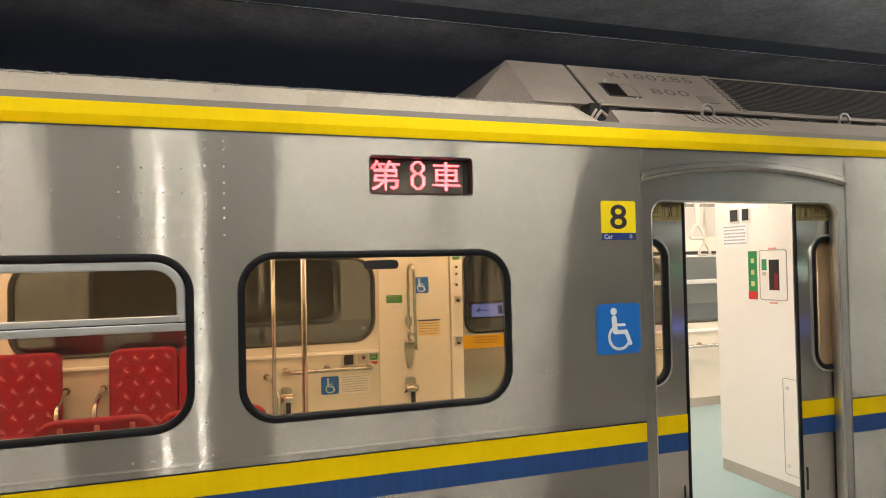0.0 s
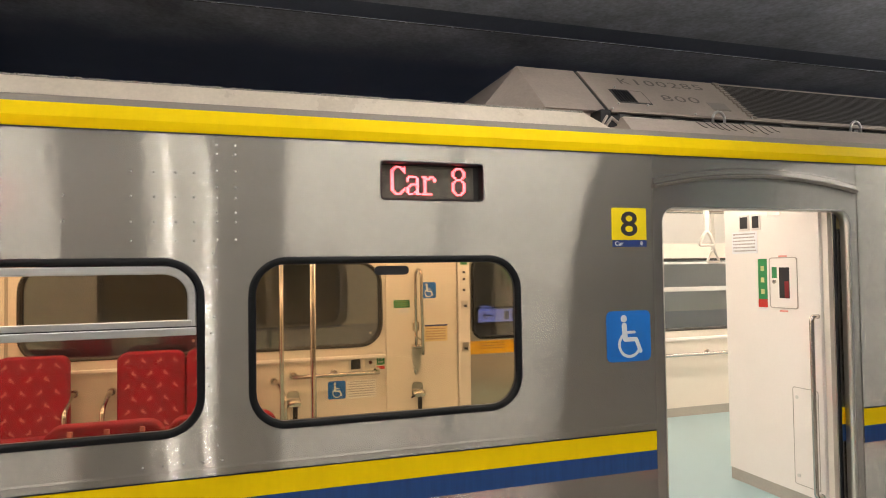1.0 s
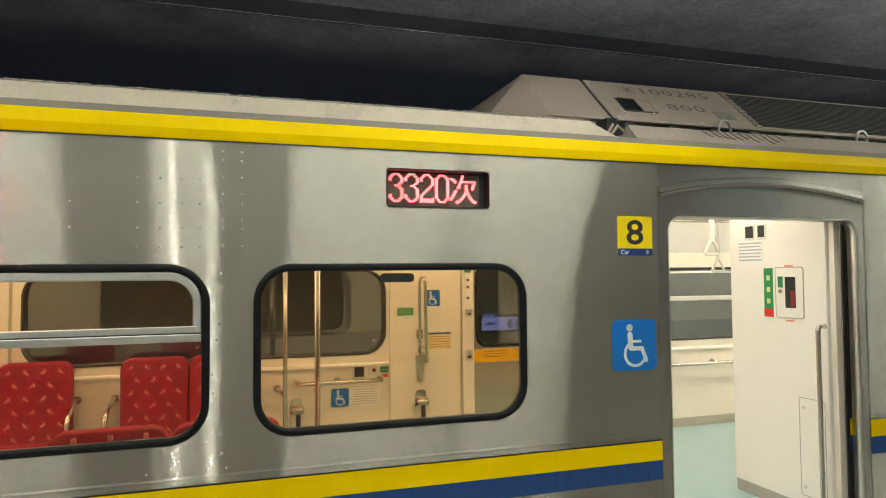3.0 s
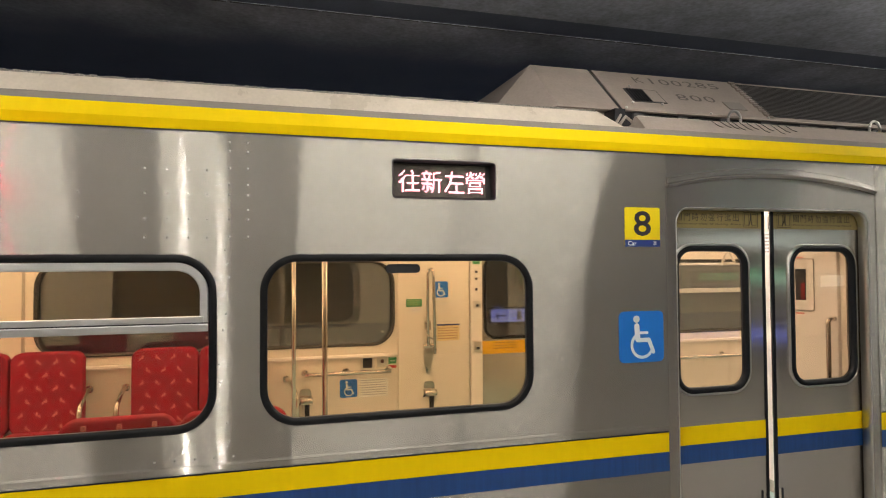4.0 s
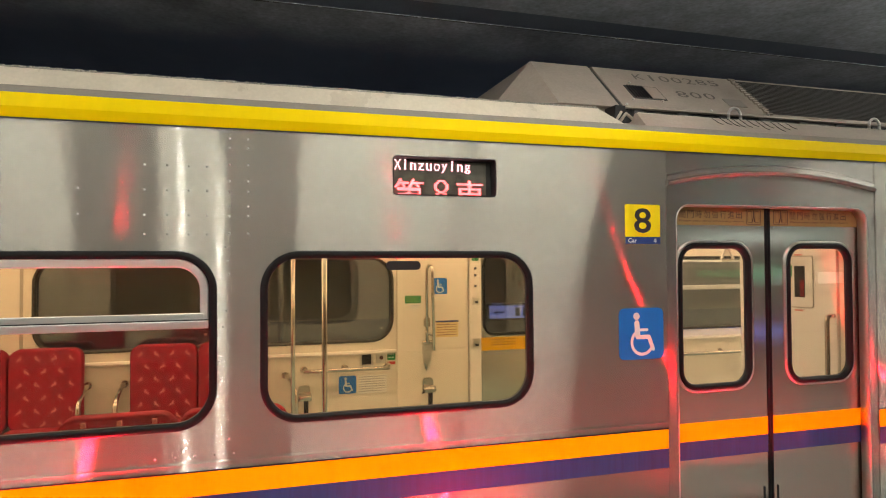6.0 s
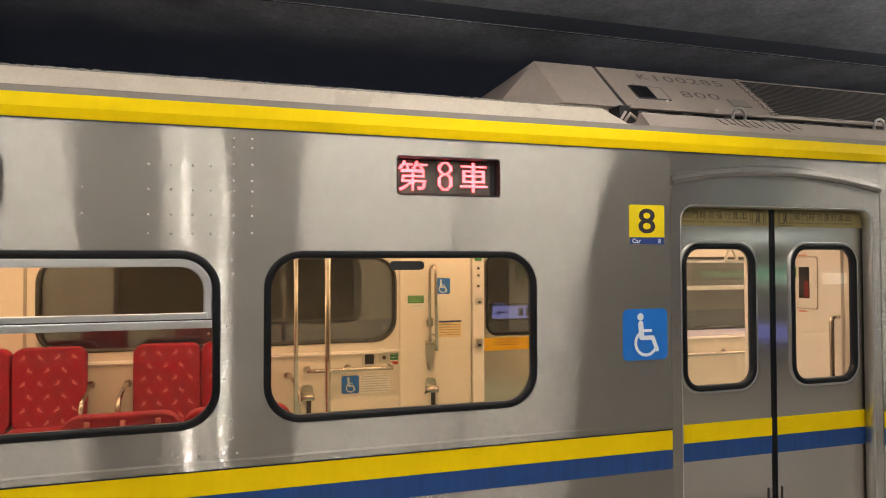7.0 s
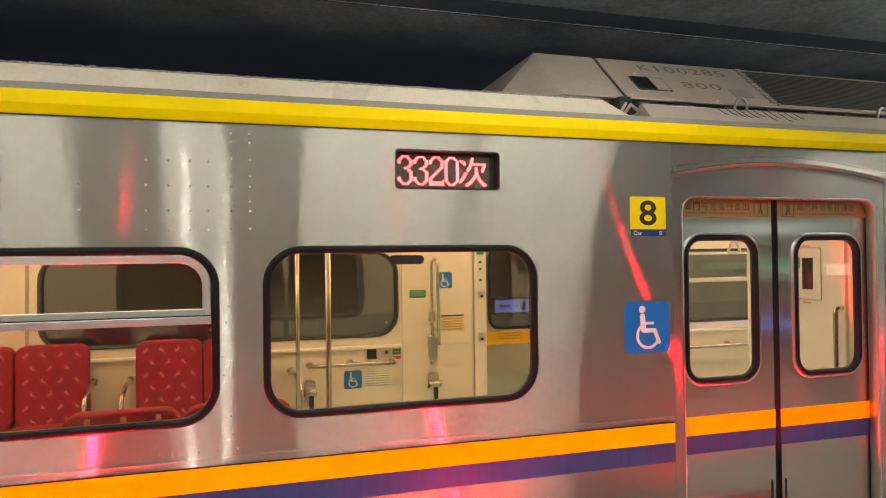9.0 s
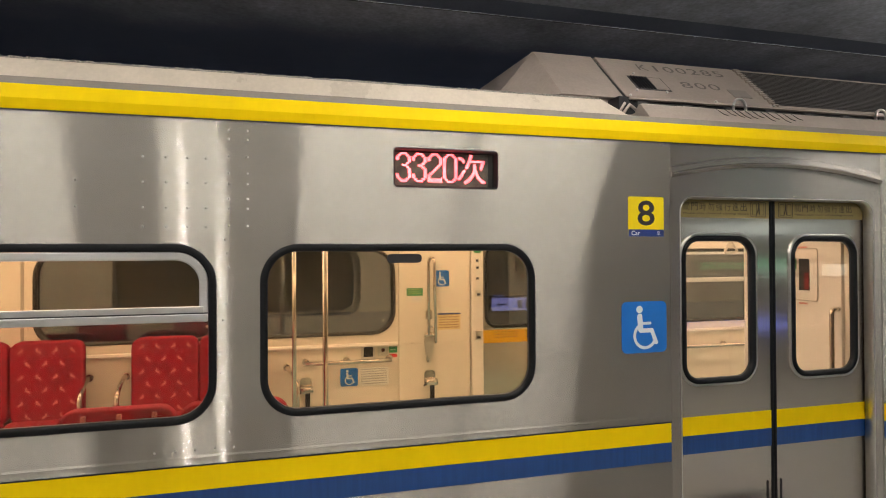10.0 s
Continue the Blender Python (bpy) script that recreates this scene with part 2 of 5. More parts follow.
SIGN_LIT_WHITE = glow("lit_sign_white", (0.85, 1.0, 0.92), 1.7)


def painted_fade(name, near_tone, black):
    """Stained concrete; its fade into the tunnel's dark is painted, with a ragged edge."""
    m = mat(name, near_tone, 0.92, grain=0.22, grain_scale=(26, 26, 26), stain=0.5, stain_scale=1.3, bump=0.6)
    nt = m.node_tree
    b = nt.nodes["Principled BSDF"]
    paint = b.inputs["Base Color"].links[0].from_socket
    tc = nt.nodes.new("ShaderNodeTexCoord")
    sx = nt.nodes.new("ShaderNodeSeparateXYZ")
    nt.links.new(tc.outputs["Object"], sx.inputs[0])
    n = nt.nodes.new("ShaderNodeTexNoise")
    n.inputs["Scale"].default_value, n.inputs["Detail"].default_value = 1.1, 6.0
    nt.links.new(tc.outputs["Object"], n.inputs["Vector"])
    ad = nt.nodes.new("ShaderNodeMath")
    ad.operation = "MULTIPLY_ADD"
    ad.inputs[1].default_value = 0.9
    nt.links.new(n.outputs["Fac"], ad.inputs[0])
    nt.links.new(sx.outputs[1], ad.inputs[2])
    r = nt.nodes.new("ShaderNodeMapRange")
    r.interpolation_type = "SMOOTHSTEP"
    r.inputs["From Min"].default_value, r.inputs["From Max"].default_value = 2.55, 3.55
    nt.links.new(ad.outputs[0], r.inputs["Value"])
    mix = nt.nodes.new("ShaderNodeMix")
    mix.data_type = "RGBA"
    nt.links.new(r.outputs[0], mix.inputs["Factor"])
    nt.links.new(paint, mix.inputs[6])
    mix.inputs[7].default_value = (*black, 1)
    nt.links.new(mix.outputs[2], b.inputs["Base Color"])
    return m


PAINTED_FADE = painted_fade("fade_painted_concrete", (0.46, 0.475, 0.515), (0.17, 0.20, 0.28))


# ---- mesh tools ----
def box(bm, x0, x1, y0, y1, z0, z1, bevel=0.0):
    r = bmesh.ops.create_cube(bm, size=1)
    vs = r["verts"]
    for v in vs:
        v.co = ((x0 + x1) / 2 + v.co.x * (x1 - x0), (y0 + y1) / 2 + v.co.y * (y1 - y0), (z0 + z1) / 2 + v.co.z * (z1 - z0))
    if bevel:
        es = list({e for v in vs for e in v.link_edges})
        bmesh.ops.bevel(bm, geom=es, offset=bevel, segments=2, affect="EDGES", profile=0.6)
    return bm


def rrect(x0, x1, z0, z1, r, n=8):
    """Rounded rectangle as (x, z), anticlockwise."""
    pts = []
    for cx, cz, a0 in ((x1 - r, z0 + r, -90), (x1 - r, z1 - r, 0), (x0 + r, z1 - r, 90), (x0 + r, z0 + r, 180)):
        for i in range(n + 1):
            a = radians(a0 + 90 * i / n)
            pts.append((cx + r * math.cos(a), cz + r * math.sin(a)))
    return pts


def loft(bm, loops, closed_ring=False):
    """Skin between closed loops of equal count."""
    rows = [[bm.verts.new(p) for p in lp] for lp in loops]
    pairs = list(zip(rows, rows[1:])) + ([(rows[-1], rows[0])] if closed_ring else [])
    for a, b in pairs:
        k = len(a)
        for i in range(k):
            bm.faces.new((a[i], a[(i + 1) % k], b[(i + 1) % k], b[i]))
    return bm


def frame_ring(bm, x0, x1, z0, z1, r, profile, n=8):
    """A rounded frame; profile: (inset, y) points round its section."""
    loft(bm, [[(x, y, z) for x, z in rrect(x0 + d, x1 - d, z0 + d, z1 - d, max(r - d, 0.004), n)] for d, y in profile], True)
    return bm


def sheet(bm, outer, holes, y0, y1):
    """A plate in the x-z plane with holes through it."""
    edges = []
    for lp in (outer, *holes):
        vs = [bm.verts.new((x, y0, z)) for x, z in lp]
        edges += [bm.edges.new((vs[i], vs[(i + 1) % len(vs)])) for i in range(len(vs))]
    r = bmesh.ops.triangle_fill(bm, edges=edges, use_beauty=True, use_dissolve=False)
    faces = [g for g in r["geom"] if isinstance(g, bmesh.types.BMFace)]
    e = bmesh.ops.extrude_face_region(bm, geom=faces)
    bmesh.ops.translate(bm, verts=[g for g in e["geom"] if isinstance(g, bmesh.types.BMVert)], vec=(0, y1 - y0, 0))
    bmesh.ops.recalc_face_normals(bm, faces=bm.faces)
    return bm


def disc_plate(bm, loop, y0, y1):
    """A solid plate from a closed (x, z) loop."""
    a = [bm.verts.new((x, y0, z)) for x, z in loop]
    b = [bm.verts.new((x, y1, z)) for x, z in loop]
    k = len(a)
    bm.faces.new(a), bm.faces.new(list(reversed(b)))
    for i in range(k):
        bm.faces.new((a[i], b[i], b[(i + 1) % k], a[(i + 1) % k]))
    bmesh.ops.recalc_face_normals(bm, faces=bm.faces)
    return bm


def tube(bm, pts, r, seg=12, caps=True):
    """A round bar along a polyline."""
    pts = [Vector(p) for p in pts]
    rings, n0 = [], None
    for i, p in enumerate(pts):
        t = (pts[min(i + 1, len(pts) - 1)] - pts[max(i - 1, 0)]).normalized()
        if n0 is None:
            n0 = t.orthogonal().normalized()
        n0 = (n0 - t * n0.dot(t)).normalized()
        b = t.cross(n0)
        rings.append([bm.verts.new(p + r * (math.cos(2 * math.pi * k / seg) * n0 + math.sin(2 * math.pi * k / seg) * b)) for k in range(seg)])
    for a, b in zip(rings, rings[1:]):
        for k in range(seg):
            f = bm.faces.new((a[k], a[(k + 1) % seg], b[(k + 1) % seg], b[k]))
            f.smooth = True
    if caps:
        bm.faces.new(list(reversed(rings[0]))), bm.faces.new(rings[-1])
    return bm


def arc_pts(pts, rad=0.05, n=5):
    """Rounds the corners of a polyline."""
    pts = [Vector(p) for p in pts]
    out = [pts[0]]
    for a, b, c in zip(pts, pts[1:], pts[2:]):
        p, q = b + (a - b).normalized() * rad, b + (c - b).normalized() * rad
        out += [p.lerp(b, i / n).lerp(b.lerp(q, i / n), i / n) for i in range(n + 1)]
    return out + [pts[-1]]


def extrude_profile(bm, prof, x0, x1):
    """A closed (y, z) section swept along x."""
    a = [bm.verts.new((x0, y, z)) for y, z in prof]
    b = [bm.verts.new((x1, y, z)) for y, z in prof]
    k = len(a)
    for i in range(k):
        bm.faces.new((a[i], a[(i + 1) % k], b[(i + 1) % k], b[i]))
    bm.faces.new(list(reversed(a))), bm.faces.new(b)
    bmesh.ops.recalc_face_normals(bm, faces=bm.faces)
    return bm


def part(name, bm, material, parent=None, label="", smooth=False):
    me = bpy.data.meshes.new(name)
    if smooth:
        for f in bm.faces:
            f.smooth = True
    bm.to_mesh(me)
    bm.free()
    me.materials.append(material)
    ob = new(name, me)
    ob.parent = parent
    if label:
        tagged(ob, label)
    return ob


def thing(name, label, category, group="", kind=""):
    return tagged(new(name), label, category, group, kind)


def B():
    return bmesh.new()


def glyphs(text, bold=0.0):
    """Flat mesh of a text in the built-in font: vertices and polygons."""
    c = bpy.data.curves.new("text", "FONT")
    c.body = text
    c.resolution_u = 3
    c.offset = bold
    o = new("text", c)
    bpy.context.view_layer.update()
    ev = o.evaluated_get(bpy.context.evaluated_depsgraph_get())
    me = ev.to_mesh()
    vs = np.array([(v.co.x, v.co.y) for v in me.vertices]).reshape(-1, 2)
    fs = [tuple(p.vertices) for p in me.polygons]
    ev.to_mesh_clear()
    bpy.data.objects.remove(o)
    bpy.data.curves.remove(c)
    return vs, fs


def lettering(bm, text, x0, z0, w, h, y, place=None, bold=0.0):
    """Letters filling the box x0, z0, w, h in the plane y, facing -y, or wherever place puts them."""
    vs, fs = glyphs(text, bold)
    lo, hi = vs.min(0), vs.max(0)
    place = place or (lambda a, b: (a, y, b))
    bv = [bm.verts.new(place(x0 + (a - lo[0]) / (hi[0] - lo[0]) * w, z0 + (b - lo[1]) / (hi[1] - lo[1]) * h)) for a, b in vs]
    for f in fs:
        try:
            bm.faces.new([bv[i] for i in f])
        except ValueError:
            pass
    return bm


def bars(bm, x0, x1, z0, z1, y, lines, seed, dx=True):
    """Rows of small bars for writing that cannot be read."""
    rnd = random.Random(seed)
    h = (z1 - z0) / lines
    for i in range(lines):
        x, zt = x0, z1 - i * h
        while x < x1 - 0.006:
            w = min(rnd.uniform(0.009, 0.016), x1 - x)
            box(bm, x, x + w * 0.60, y - 0.0006, y, zt - 0.50 * h, zt - 0.14 * h)
            x += w
    return bm


# ---- the station ----
def station():
    g = B(); box(g, -16, 18, -9.0, -0.10, -0.30, 0.0)
    tagged(part("platform_floor", g, PLAT_FLOOR), "speckled grey stone platform beside the train", "platform", kind="structure")
    g = B(); box(g, -16, 18, -0.10, 6.0, -1.35, -1.15)
    tagged(part("track_bed", g, SOOT), "dark concrete track bed under the train", "track bed", kind="structure")
    g = B(); box(g, -16, 18, -9.2, -9.0, 0, 3.0)
    tagged(part("wall_platform", g, PLAT_WALL), "pale grey panelled wall behind the platform", "wall", kind="structure")
    g = B(); box(g, -16, 18, -9.2, -1.9, 2.95, 3.1)
    tagged(part("ceiling_platform", g, PLAT_CEIL), "matt grey ceiling over the platform", "ceiling", kind="structure")
    # concrete soffits over the track, with a groove between slab and beam
    g = B(); box(g, -16, 18, -1.9, 1.66, 3.6, 4.9)
    box(g, -16, 18, -1.96, -1.9, 3.1, 4.9)
    tagged(part("ceiling_slab", g, CONCRETE), "stained dark concrete slab above the train", "ceiling", kind="structure")
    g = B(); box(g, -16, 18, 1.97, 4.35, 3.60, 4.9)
    tagged(part("ceiling_beam", g, PAINTED_FADE), "stained concrete beam painted to fade into the tunnel's dark", "ceiling", kind="structure")
    lip = thing("groove_lip", "thin pale jointed lip along the ceiling groove", "lip")
    rnd = random.Random(9)
    x = -6.0
    while x < 14:
        w = rnd.uniform(0.30, 0.42)
        g = B(); box(g, x, x + w - 0.025, 1.970, 1.979, 3.595, 3.600)
        part("lip_piece", g, AC_MESH, lip)
        x += w
    # nearly flush band; the groove's shade is put into its dark colour
    g = B(); box(g, -16, 18, 1.66, 1.97, 3.605, 4.9)
    tagged(part("ceiling_groove_band", g, mat("groove_shade", (0.17, 0.195, 0.25), 0.7, grain=0.1, stain=0.25)), "blue-black band painted as the shade of the ceiling groove", "trough", kind="structure")
    g = B(); box(g, -16, 18, 4.35, 4.6, -1.2, 4.9)
    tagged(part("wall_tunnel", g, TUNNEL), "soot-black tunnel wall behind the train", "wall", kind="structure")
    # added panel, paler than the wall, to brighten what the far windows show
    g = B(); box(g, -16, 18, 4.325, 4.35, 1.02, 2.0)
    tagged(part("wall_tunnel_brightener", g, PLAT_WALL), "added pale grey panel brightening the view behind far windows", "wall", kind="structure")
    for i, x in enumerate((-16.2, 18.0)):
        g = B(); box(g, x, x + 0.2, -9.2, 6.0, -1.35, 4.9)
        tagged(part("wall_end_%d" % (i + 1), g, SOOT), "dark end wall closing the station", "wall", kind="structure")
    # thin outline of a hatch on the tunnel wall
    h = thing("wall_hatch", "faint dark hatch frame on the tunnel wall", "hatch")
    g = B(); frame_ring(g, 0.45, 1.45, 3.05, 3.75, 0.01, [(0, 4.35), (0, 4.33), (0.018, 4.33), (0.018, 4.35)], 1)
    part("hatch_frame", g, mat("hatch_metal", (0.11, 0.13, 0.17), 0.6, grain=0.1, stain=0.1), h)


def platform_lights():
    """Fluorescent fittings over the platform, mirrored in the train's side, plus added edge strips."""
    for x0, x1 in ((-6.6, -5.2), (-4.7, -3.5), (-2.9, -1.19), (-0.58, -0.04), (0.50, 2.01), (2.16, 3.27), (7.1, 8.6)):
        f = thing("platform_light", "long white fluorescent fitting under the platform ceiling", "ceiling light", "platform lights")
        g = B(); box(g, x0 - 0.03, x1 + 0.03, -2.68, -2.32, 2.87, 2.948, 0.01)
        part("housing", g, PLAT_CEIL, f)
        g = B(); box(g, x0, x1, -2.64, -2.36, 2.79, 2.868, 0.01)
        part("diffuser", g, TUBE, f, "glowing white diffuser")
    for x, w in ((-0.43, 0.018), (-0.125, 0.012)):
        f = thing("downlight", "small bright downlight under the platform ceiling", "ceiling light", "downlights")
        g = B(); box(g, x - 0.05, x + 0.05, -3.00, -2.72, 2.87, 2.948, 0.01)
        part("housing", g, PLAT_CEIL, f)
        g = B(); box(g, x - w, x + w, -2.98, -2.74, 2.82, 2.868, 0.004)
        part("bulb", g, BULB, f, "glowing bulb")
    # unseen strips added to brighten the upper side, roof and ceiling
    for x0, x1 in ((-1.9, -0.95), (-0.41, -0.05), (0.43, 1.47), (1.60, 2.60), (4.4, 13.0)):
        f = thing("edge_fill_light", "added fill light strip above the platform edge", "ceiling light", "edge lights")
        g = B()
        h = 0.03 if x0 < -1.2 else 0.012
        box(g, x0 - 0.02, x1 + 0.02, -0.80 - h, -0.80 + h, 3.08, 3.13, 0.004)
        part("housing", g, PLAT_CEIL, f)
        g = B(); box(g, x0, x1, -0.85, -0.75, 3.00, 3.08, 0.008)
        part("diffuser", g, EDGE, f, "glowing white diffuser")
        for x in (x0 + 0.12, x1 - 0.12):
            g = B(); tube(g, [(x, -0.80, 3.12), (x, -0.80, 3.60)], 0.012, 8)
            part("hanger", g, STEEL_TRIM, f)


def platform_sign(x0, x1, z0, z1, y, m, label):
    s = thing("lit_sign", label, "sign")
    g = B(); box(g, x0 - 0.03, x1 + 0.03, y - 0.12, y, z0 - 0.03, z1 + 0.03, 0.01)
    part("casing", g, BLACK, s)
    g = B(); box(g, x0, x1, y + 0.002, y + 0.012, z0, z1)
    part("lit_face", g, m, s, "glowing face")
    g = B(); box(g, (x0 + x1) / 2 - 0.03, (x0 + x1) / 2 + 0.03, y - 0.09, y - 0.03, 0, z0 - 0.03)
    part("post", g, STEEL_TRIM, s)


# ---- the carriage ----
X0, X1 = -7.0, 9.0
FLOOR = 0.05
WINS = [(-1.385, -0.050), (0.130, 1.462)]
WZ0, WZ1 = 0.926, 1.703
DOOR_L, DOOR_R, DOOR_T, DOOR_C = 2.318, 3.667, 1.957, 2.992
FAR = 2.80
FAR_WINS = [(-1.50, -0.13), (0.02, 1.372), (3.92, 5.70)]
FAR_DOOR = (2.21, 3.75)


def belt_rows():
    return ((YELLOW, "yellow_stripe", 0.643, 0.745), (BLUE, "blue_stripe", 0.541, 0.642))


def carriage():
    car = thing("train_carriage", "stainless steel commuter train carriage with yellow and blue stripes", "train")
    # outer side skin with its openings
    holes = [rrect(a + 0.006, b - 0.006, WZ0 + 0.006, WZ1 - 0.006, 0.165) for a, b in WINS]
    holes.append(rrect(0.742, 1.262, 1.973, 2.155, 0.016, 4))
    g = B(); sheet(g, [(X0, -0.15), (2.250, -0.15), (2.250, 2.245), (X0, 2.245)], holes, 0.0, 0.045)
    part("side_wall", g, STEEL, car, "brushed stainless steel side wall")
    g = B(); sheet(g, [(3.734, -0.15), (X1, -0.15), (X1, 2.245), (3.734, 2.245)], [], 0.0, 0.045)
    part("side_wall", g, STEEL, car, "brushed stainless steel side wall")
    # the door's portal panel, a hair behind the wall, with a rolled edge
    g = B()
    top = [p for p in rrect(DOOR_L, DOOR_R, -0.5, DOOR_T, 0.085) if p[1] > 0.5]
    loop = [(2.254, -0.15), (DOOR_L, -0.15)] + list(reversed(top)) + [(DOOR_R, -0.15), (3.730, -0.15), (3.730, 2.245), (2.254, 2.245)]
    sheet(g, loop, [], 0.004, 0.045)
    part("door_portal", g, STEEL_PORTAL, car, "brushed steel panel round the doorway")
    g = B()
    frame_ring(g, DOOR_L - 0.004, DOOR_R + 0.004, -0.4, DOOR_T + 0.004, 0.089,
               [(0, 0.005), (0.001, 0.001), (0.003, 0.0), (0.007, 0.003), (0.011, 0.009), (0.012, 0.062), (0.0, 0.062)])
    part("door_frame", g, STEEL_TRIM, car, "polished steel doorway edge", smooth=True)
    # arched rain gutter over the doorway
    def arch(x):
        u = (x - DOOR_C) / 0.735
        return 2.160 - 0.076 * u * u
    g = B()
    xs = [2.262 + i * (3.722 - 2.262) / 36 for i in range(37)]
    sec = [(0.003, 0.034), (-0.004, 0.034), (-0.006, 0.029), (-0.003, 0.024), (-0.006, 0.0), (-0.022, -0.004), (-0.025, -0.008), (-0.023, -0.012), (-0.010, -0.024), (0.003, -0.026)]
    rows = [[g.verts.new((x, y, arch(x) + z)) for y, z in sec] for x in xs]
    for a, b in zip(rows, rows[1:]):
        for i in range(len(sec)):
            g.faces.new((a[i], a[(i + 1) % len(sec)], b[(i + 1) % len(sec)], b[i]))
    g.faces.new(rows[0]), g.faces.new(list(reversed(rows[-1])))
    bmesh.ops.recalc_face_normals(g, faces=g.faces)
    part("rain_gutter", g, STEEL_PORTAL, car, "arched steel rain gutter above the doorway")
    # stripes along the belt and the ridge above them
    for x0, x1 in ((X0, 2.247), (3.737, X1)):
        for m, nm, z0, z1 in belt_rows():
            g = B(); box(g, x0, x1, -0.003, 0.0, z0, z1)
            part(nm, g, m, car)
        g = B(); extrude_profile(g, [(0.002, 0.772), (-0.002, 0.775), (-0.004, 0.782), (-0.002, 0.789), (0.002, 0.792)], x0, x1)
        part("belt_ridge", g, STEEL, car)
        g = B(); box(g, x0, x1, -0.0035, 0.0, 0.746, 0.752)
        part("belt_seam", g, BLACK, car)
    # yellow cantrail and the roof edge over it
    g = B(); extrude_profile(g, [(0.004, 2.246), (-0.002, 2.248), (-0.014, 2.290), (-0.012, 2.294), (0.015, 2.353), (0.04, 2.353), (0.04, 2.246)], X0, X1)
    part("cantrail", g, YELLOW, car, "glossy yellow painted roof rail")
    g = B(); box(g, X0, X1, -0.004, 0.02, 2.2405, 2.247)
    part("cantrail_seam", g, BLACK, car)
    g = B(); extrude_profile(g, [(0.015, 2.353), (0.032, 2.386), (0.07, 2.386), (0.07, 2.353)], X0, X1)
    part("grey_rail", g, GREY_BAND, car)
    g = B()
    p0 = [(0.033, 2.387), (0.075, 2.473), (0.20, 2.478), (0.20, 2.387)]
    a = [g.verts.new((X0, y, z)) for y, z in p0]
    b = [g.verts.new((1.88, y, z)) for y, z in p0]
    c = [g.verts.new((2.05, y, min(z, 2.396))) for y, z in p0]
    for r0, r1 in ((a, b), (b, c)):
        for i in range(4):
            g.faces.new((r0[i], r0[(i + 1) % 4], r1[(i + 1) % 4], r1[i]))
    g.faces.new(list(reversed(a))), g.faces.new(c)
    bmesh.ops.recalc_face_normals(g, faces=g.faces)
    part("roof_edge", g, CREAM, car, "dusty cream painted roof edge")
    rnd = random.Random(4)
    g = B()
    x = X0
    while x < 1.86:
        w = rnd.uniform(0.008, 0.03)
        box(g, x, x + w, 0.070, 0.086, 2.470, 2.474 + rnd.uniform(0.001, 0.006))
        x += w
    tagged(part("gutter_crust", g, DIRT, car, "crumbling dirt along the roof edge"), kind="stuff")
    g = B(); extrude_profile(g, [(0.05, 2.386), (0.140, 2.476), (0.147, 2.480), (0.163, 2.480), (0.20, 2.44), (0.36, 2.44), (0.36, 2.386)], 2.17, X1)
    part("low_roof_edge", g, AC_PAINT, car, "dusty grey lower roof edge")
    g = B()
    x = 2.18
    while x < X1 - 0.05:
        w = rnd.uniform(0.02, 0.07)
        box(g, x, x + w, 0.141, 0.160, 2.479, 2.4815 + rnd.uniform(0.0, 0.003))
        x += w + rnd.uniform(0.0, 0.006)
    tagged(part("edge_crust", g, PALE_DUST, car, "pale dust caked on the lower roof edge"), kind="stuff")
    # roof and underframe
    g = B(); extrude_profile(g, [(0.20, 2.40), (0.20, 2.472), (0.7, 2.52), (1.45, 2.55), (2.2, 2.52), (2.95, 2.40), (2.95, 2.30), (0.2, 2.30)], X0, 1.95)
    extrude_profile(g, [(0.30, 2.36), (0.30, 2.455), (0.7, 2.47), (2.2, 2.47), (2.95, 2.40), (2.95, 2.30), (0.3, 2.30)], 1.95, X1)
    part("roof", g, AC_PAINT, car, "dusty grey roof")
    g = B(); box(g, X0, X1, 0.12, 2.95, -0.10, FLOOR)
    part("floor", g, FLOOR_IN, car, "pale turquoise vinyl floor")
    g = B(); box(g, X0, X1, 0.045, 2.95, -0.5, -0.11)
    part("underframe", g, BLACK, car)
    g = B(); box(g, DOOR_L - 0.04, DOOR_R + 0.04, 0.0, 0.12, -0.02, FLOOR + 0.002)
    part("door_sill", g, STEEL_TRIM, car)
    # inner lining of the near side
    holes = [rrect(a - 0.03, b + 0.07, WZ0 - 0.05, WZ1 + 0.03, 0.18) for a, b in WINS]
    g = B(); sheet(g, [(X0, FLOOR), (2.20, FLOOR), (2.20, 2.2), (X0, 2.2)], holes, 0.135, 0.16)
    sheet(g, [(3.62, FLOOR), (X1, FLOOR), (X1, 2.2), (3.62, 2.2)], [], 0.118, 0.16)
    box(g, 2.20, 3.615, 0.135, 0.16, 1.985, 2.2)
    part("inner_lining", g, WALL_IN, car, "cream inner wall panel")
    # far side wall, windows cut through
    holes = [rrect(a, b, 0.945, 1.70, 0.20) for a, b in FAR_WINS]
    g = B(); sheet(g, [(X0, FLOOR), (FAR_DOOR[0], FLOOR), (FAR_DOOR[0], 2.3), (X0, 2.3)], holes[:2], FAR, FAR + 0.14)
    sheet(g, [(FAR_DOOR[1], FLOOR), (X1, FLOOR), (X1, 2.3), (FAR_DOOR[1], 2.3)], holes[2:], FAR, FAR + 0.14)
    box(g, FAR_DOOR[0], FAR_DOOR[1], FAR, FAR + 0.14, 1.95, 2.3)
    part("far_wall", g, WALL_IN, car, "cream far wall of the cabin")
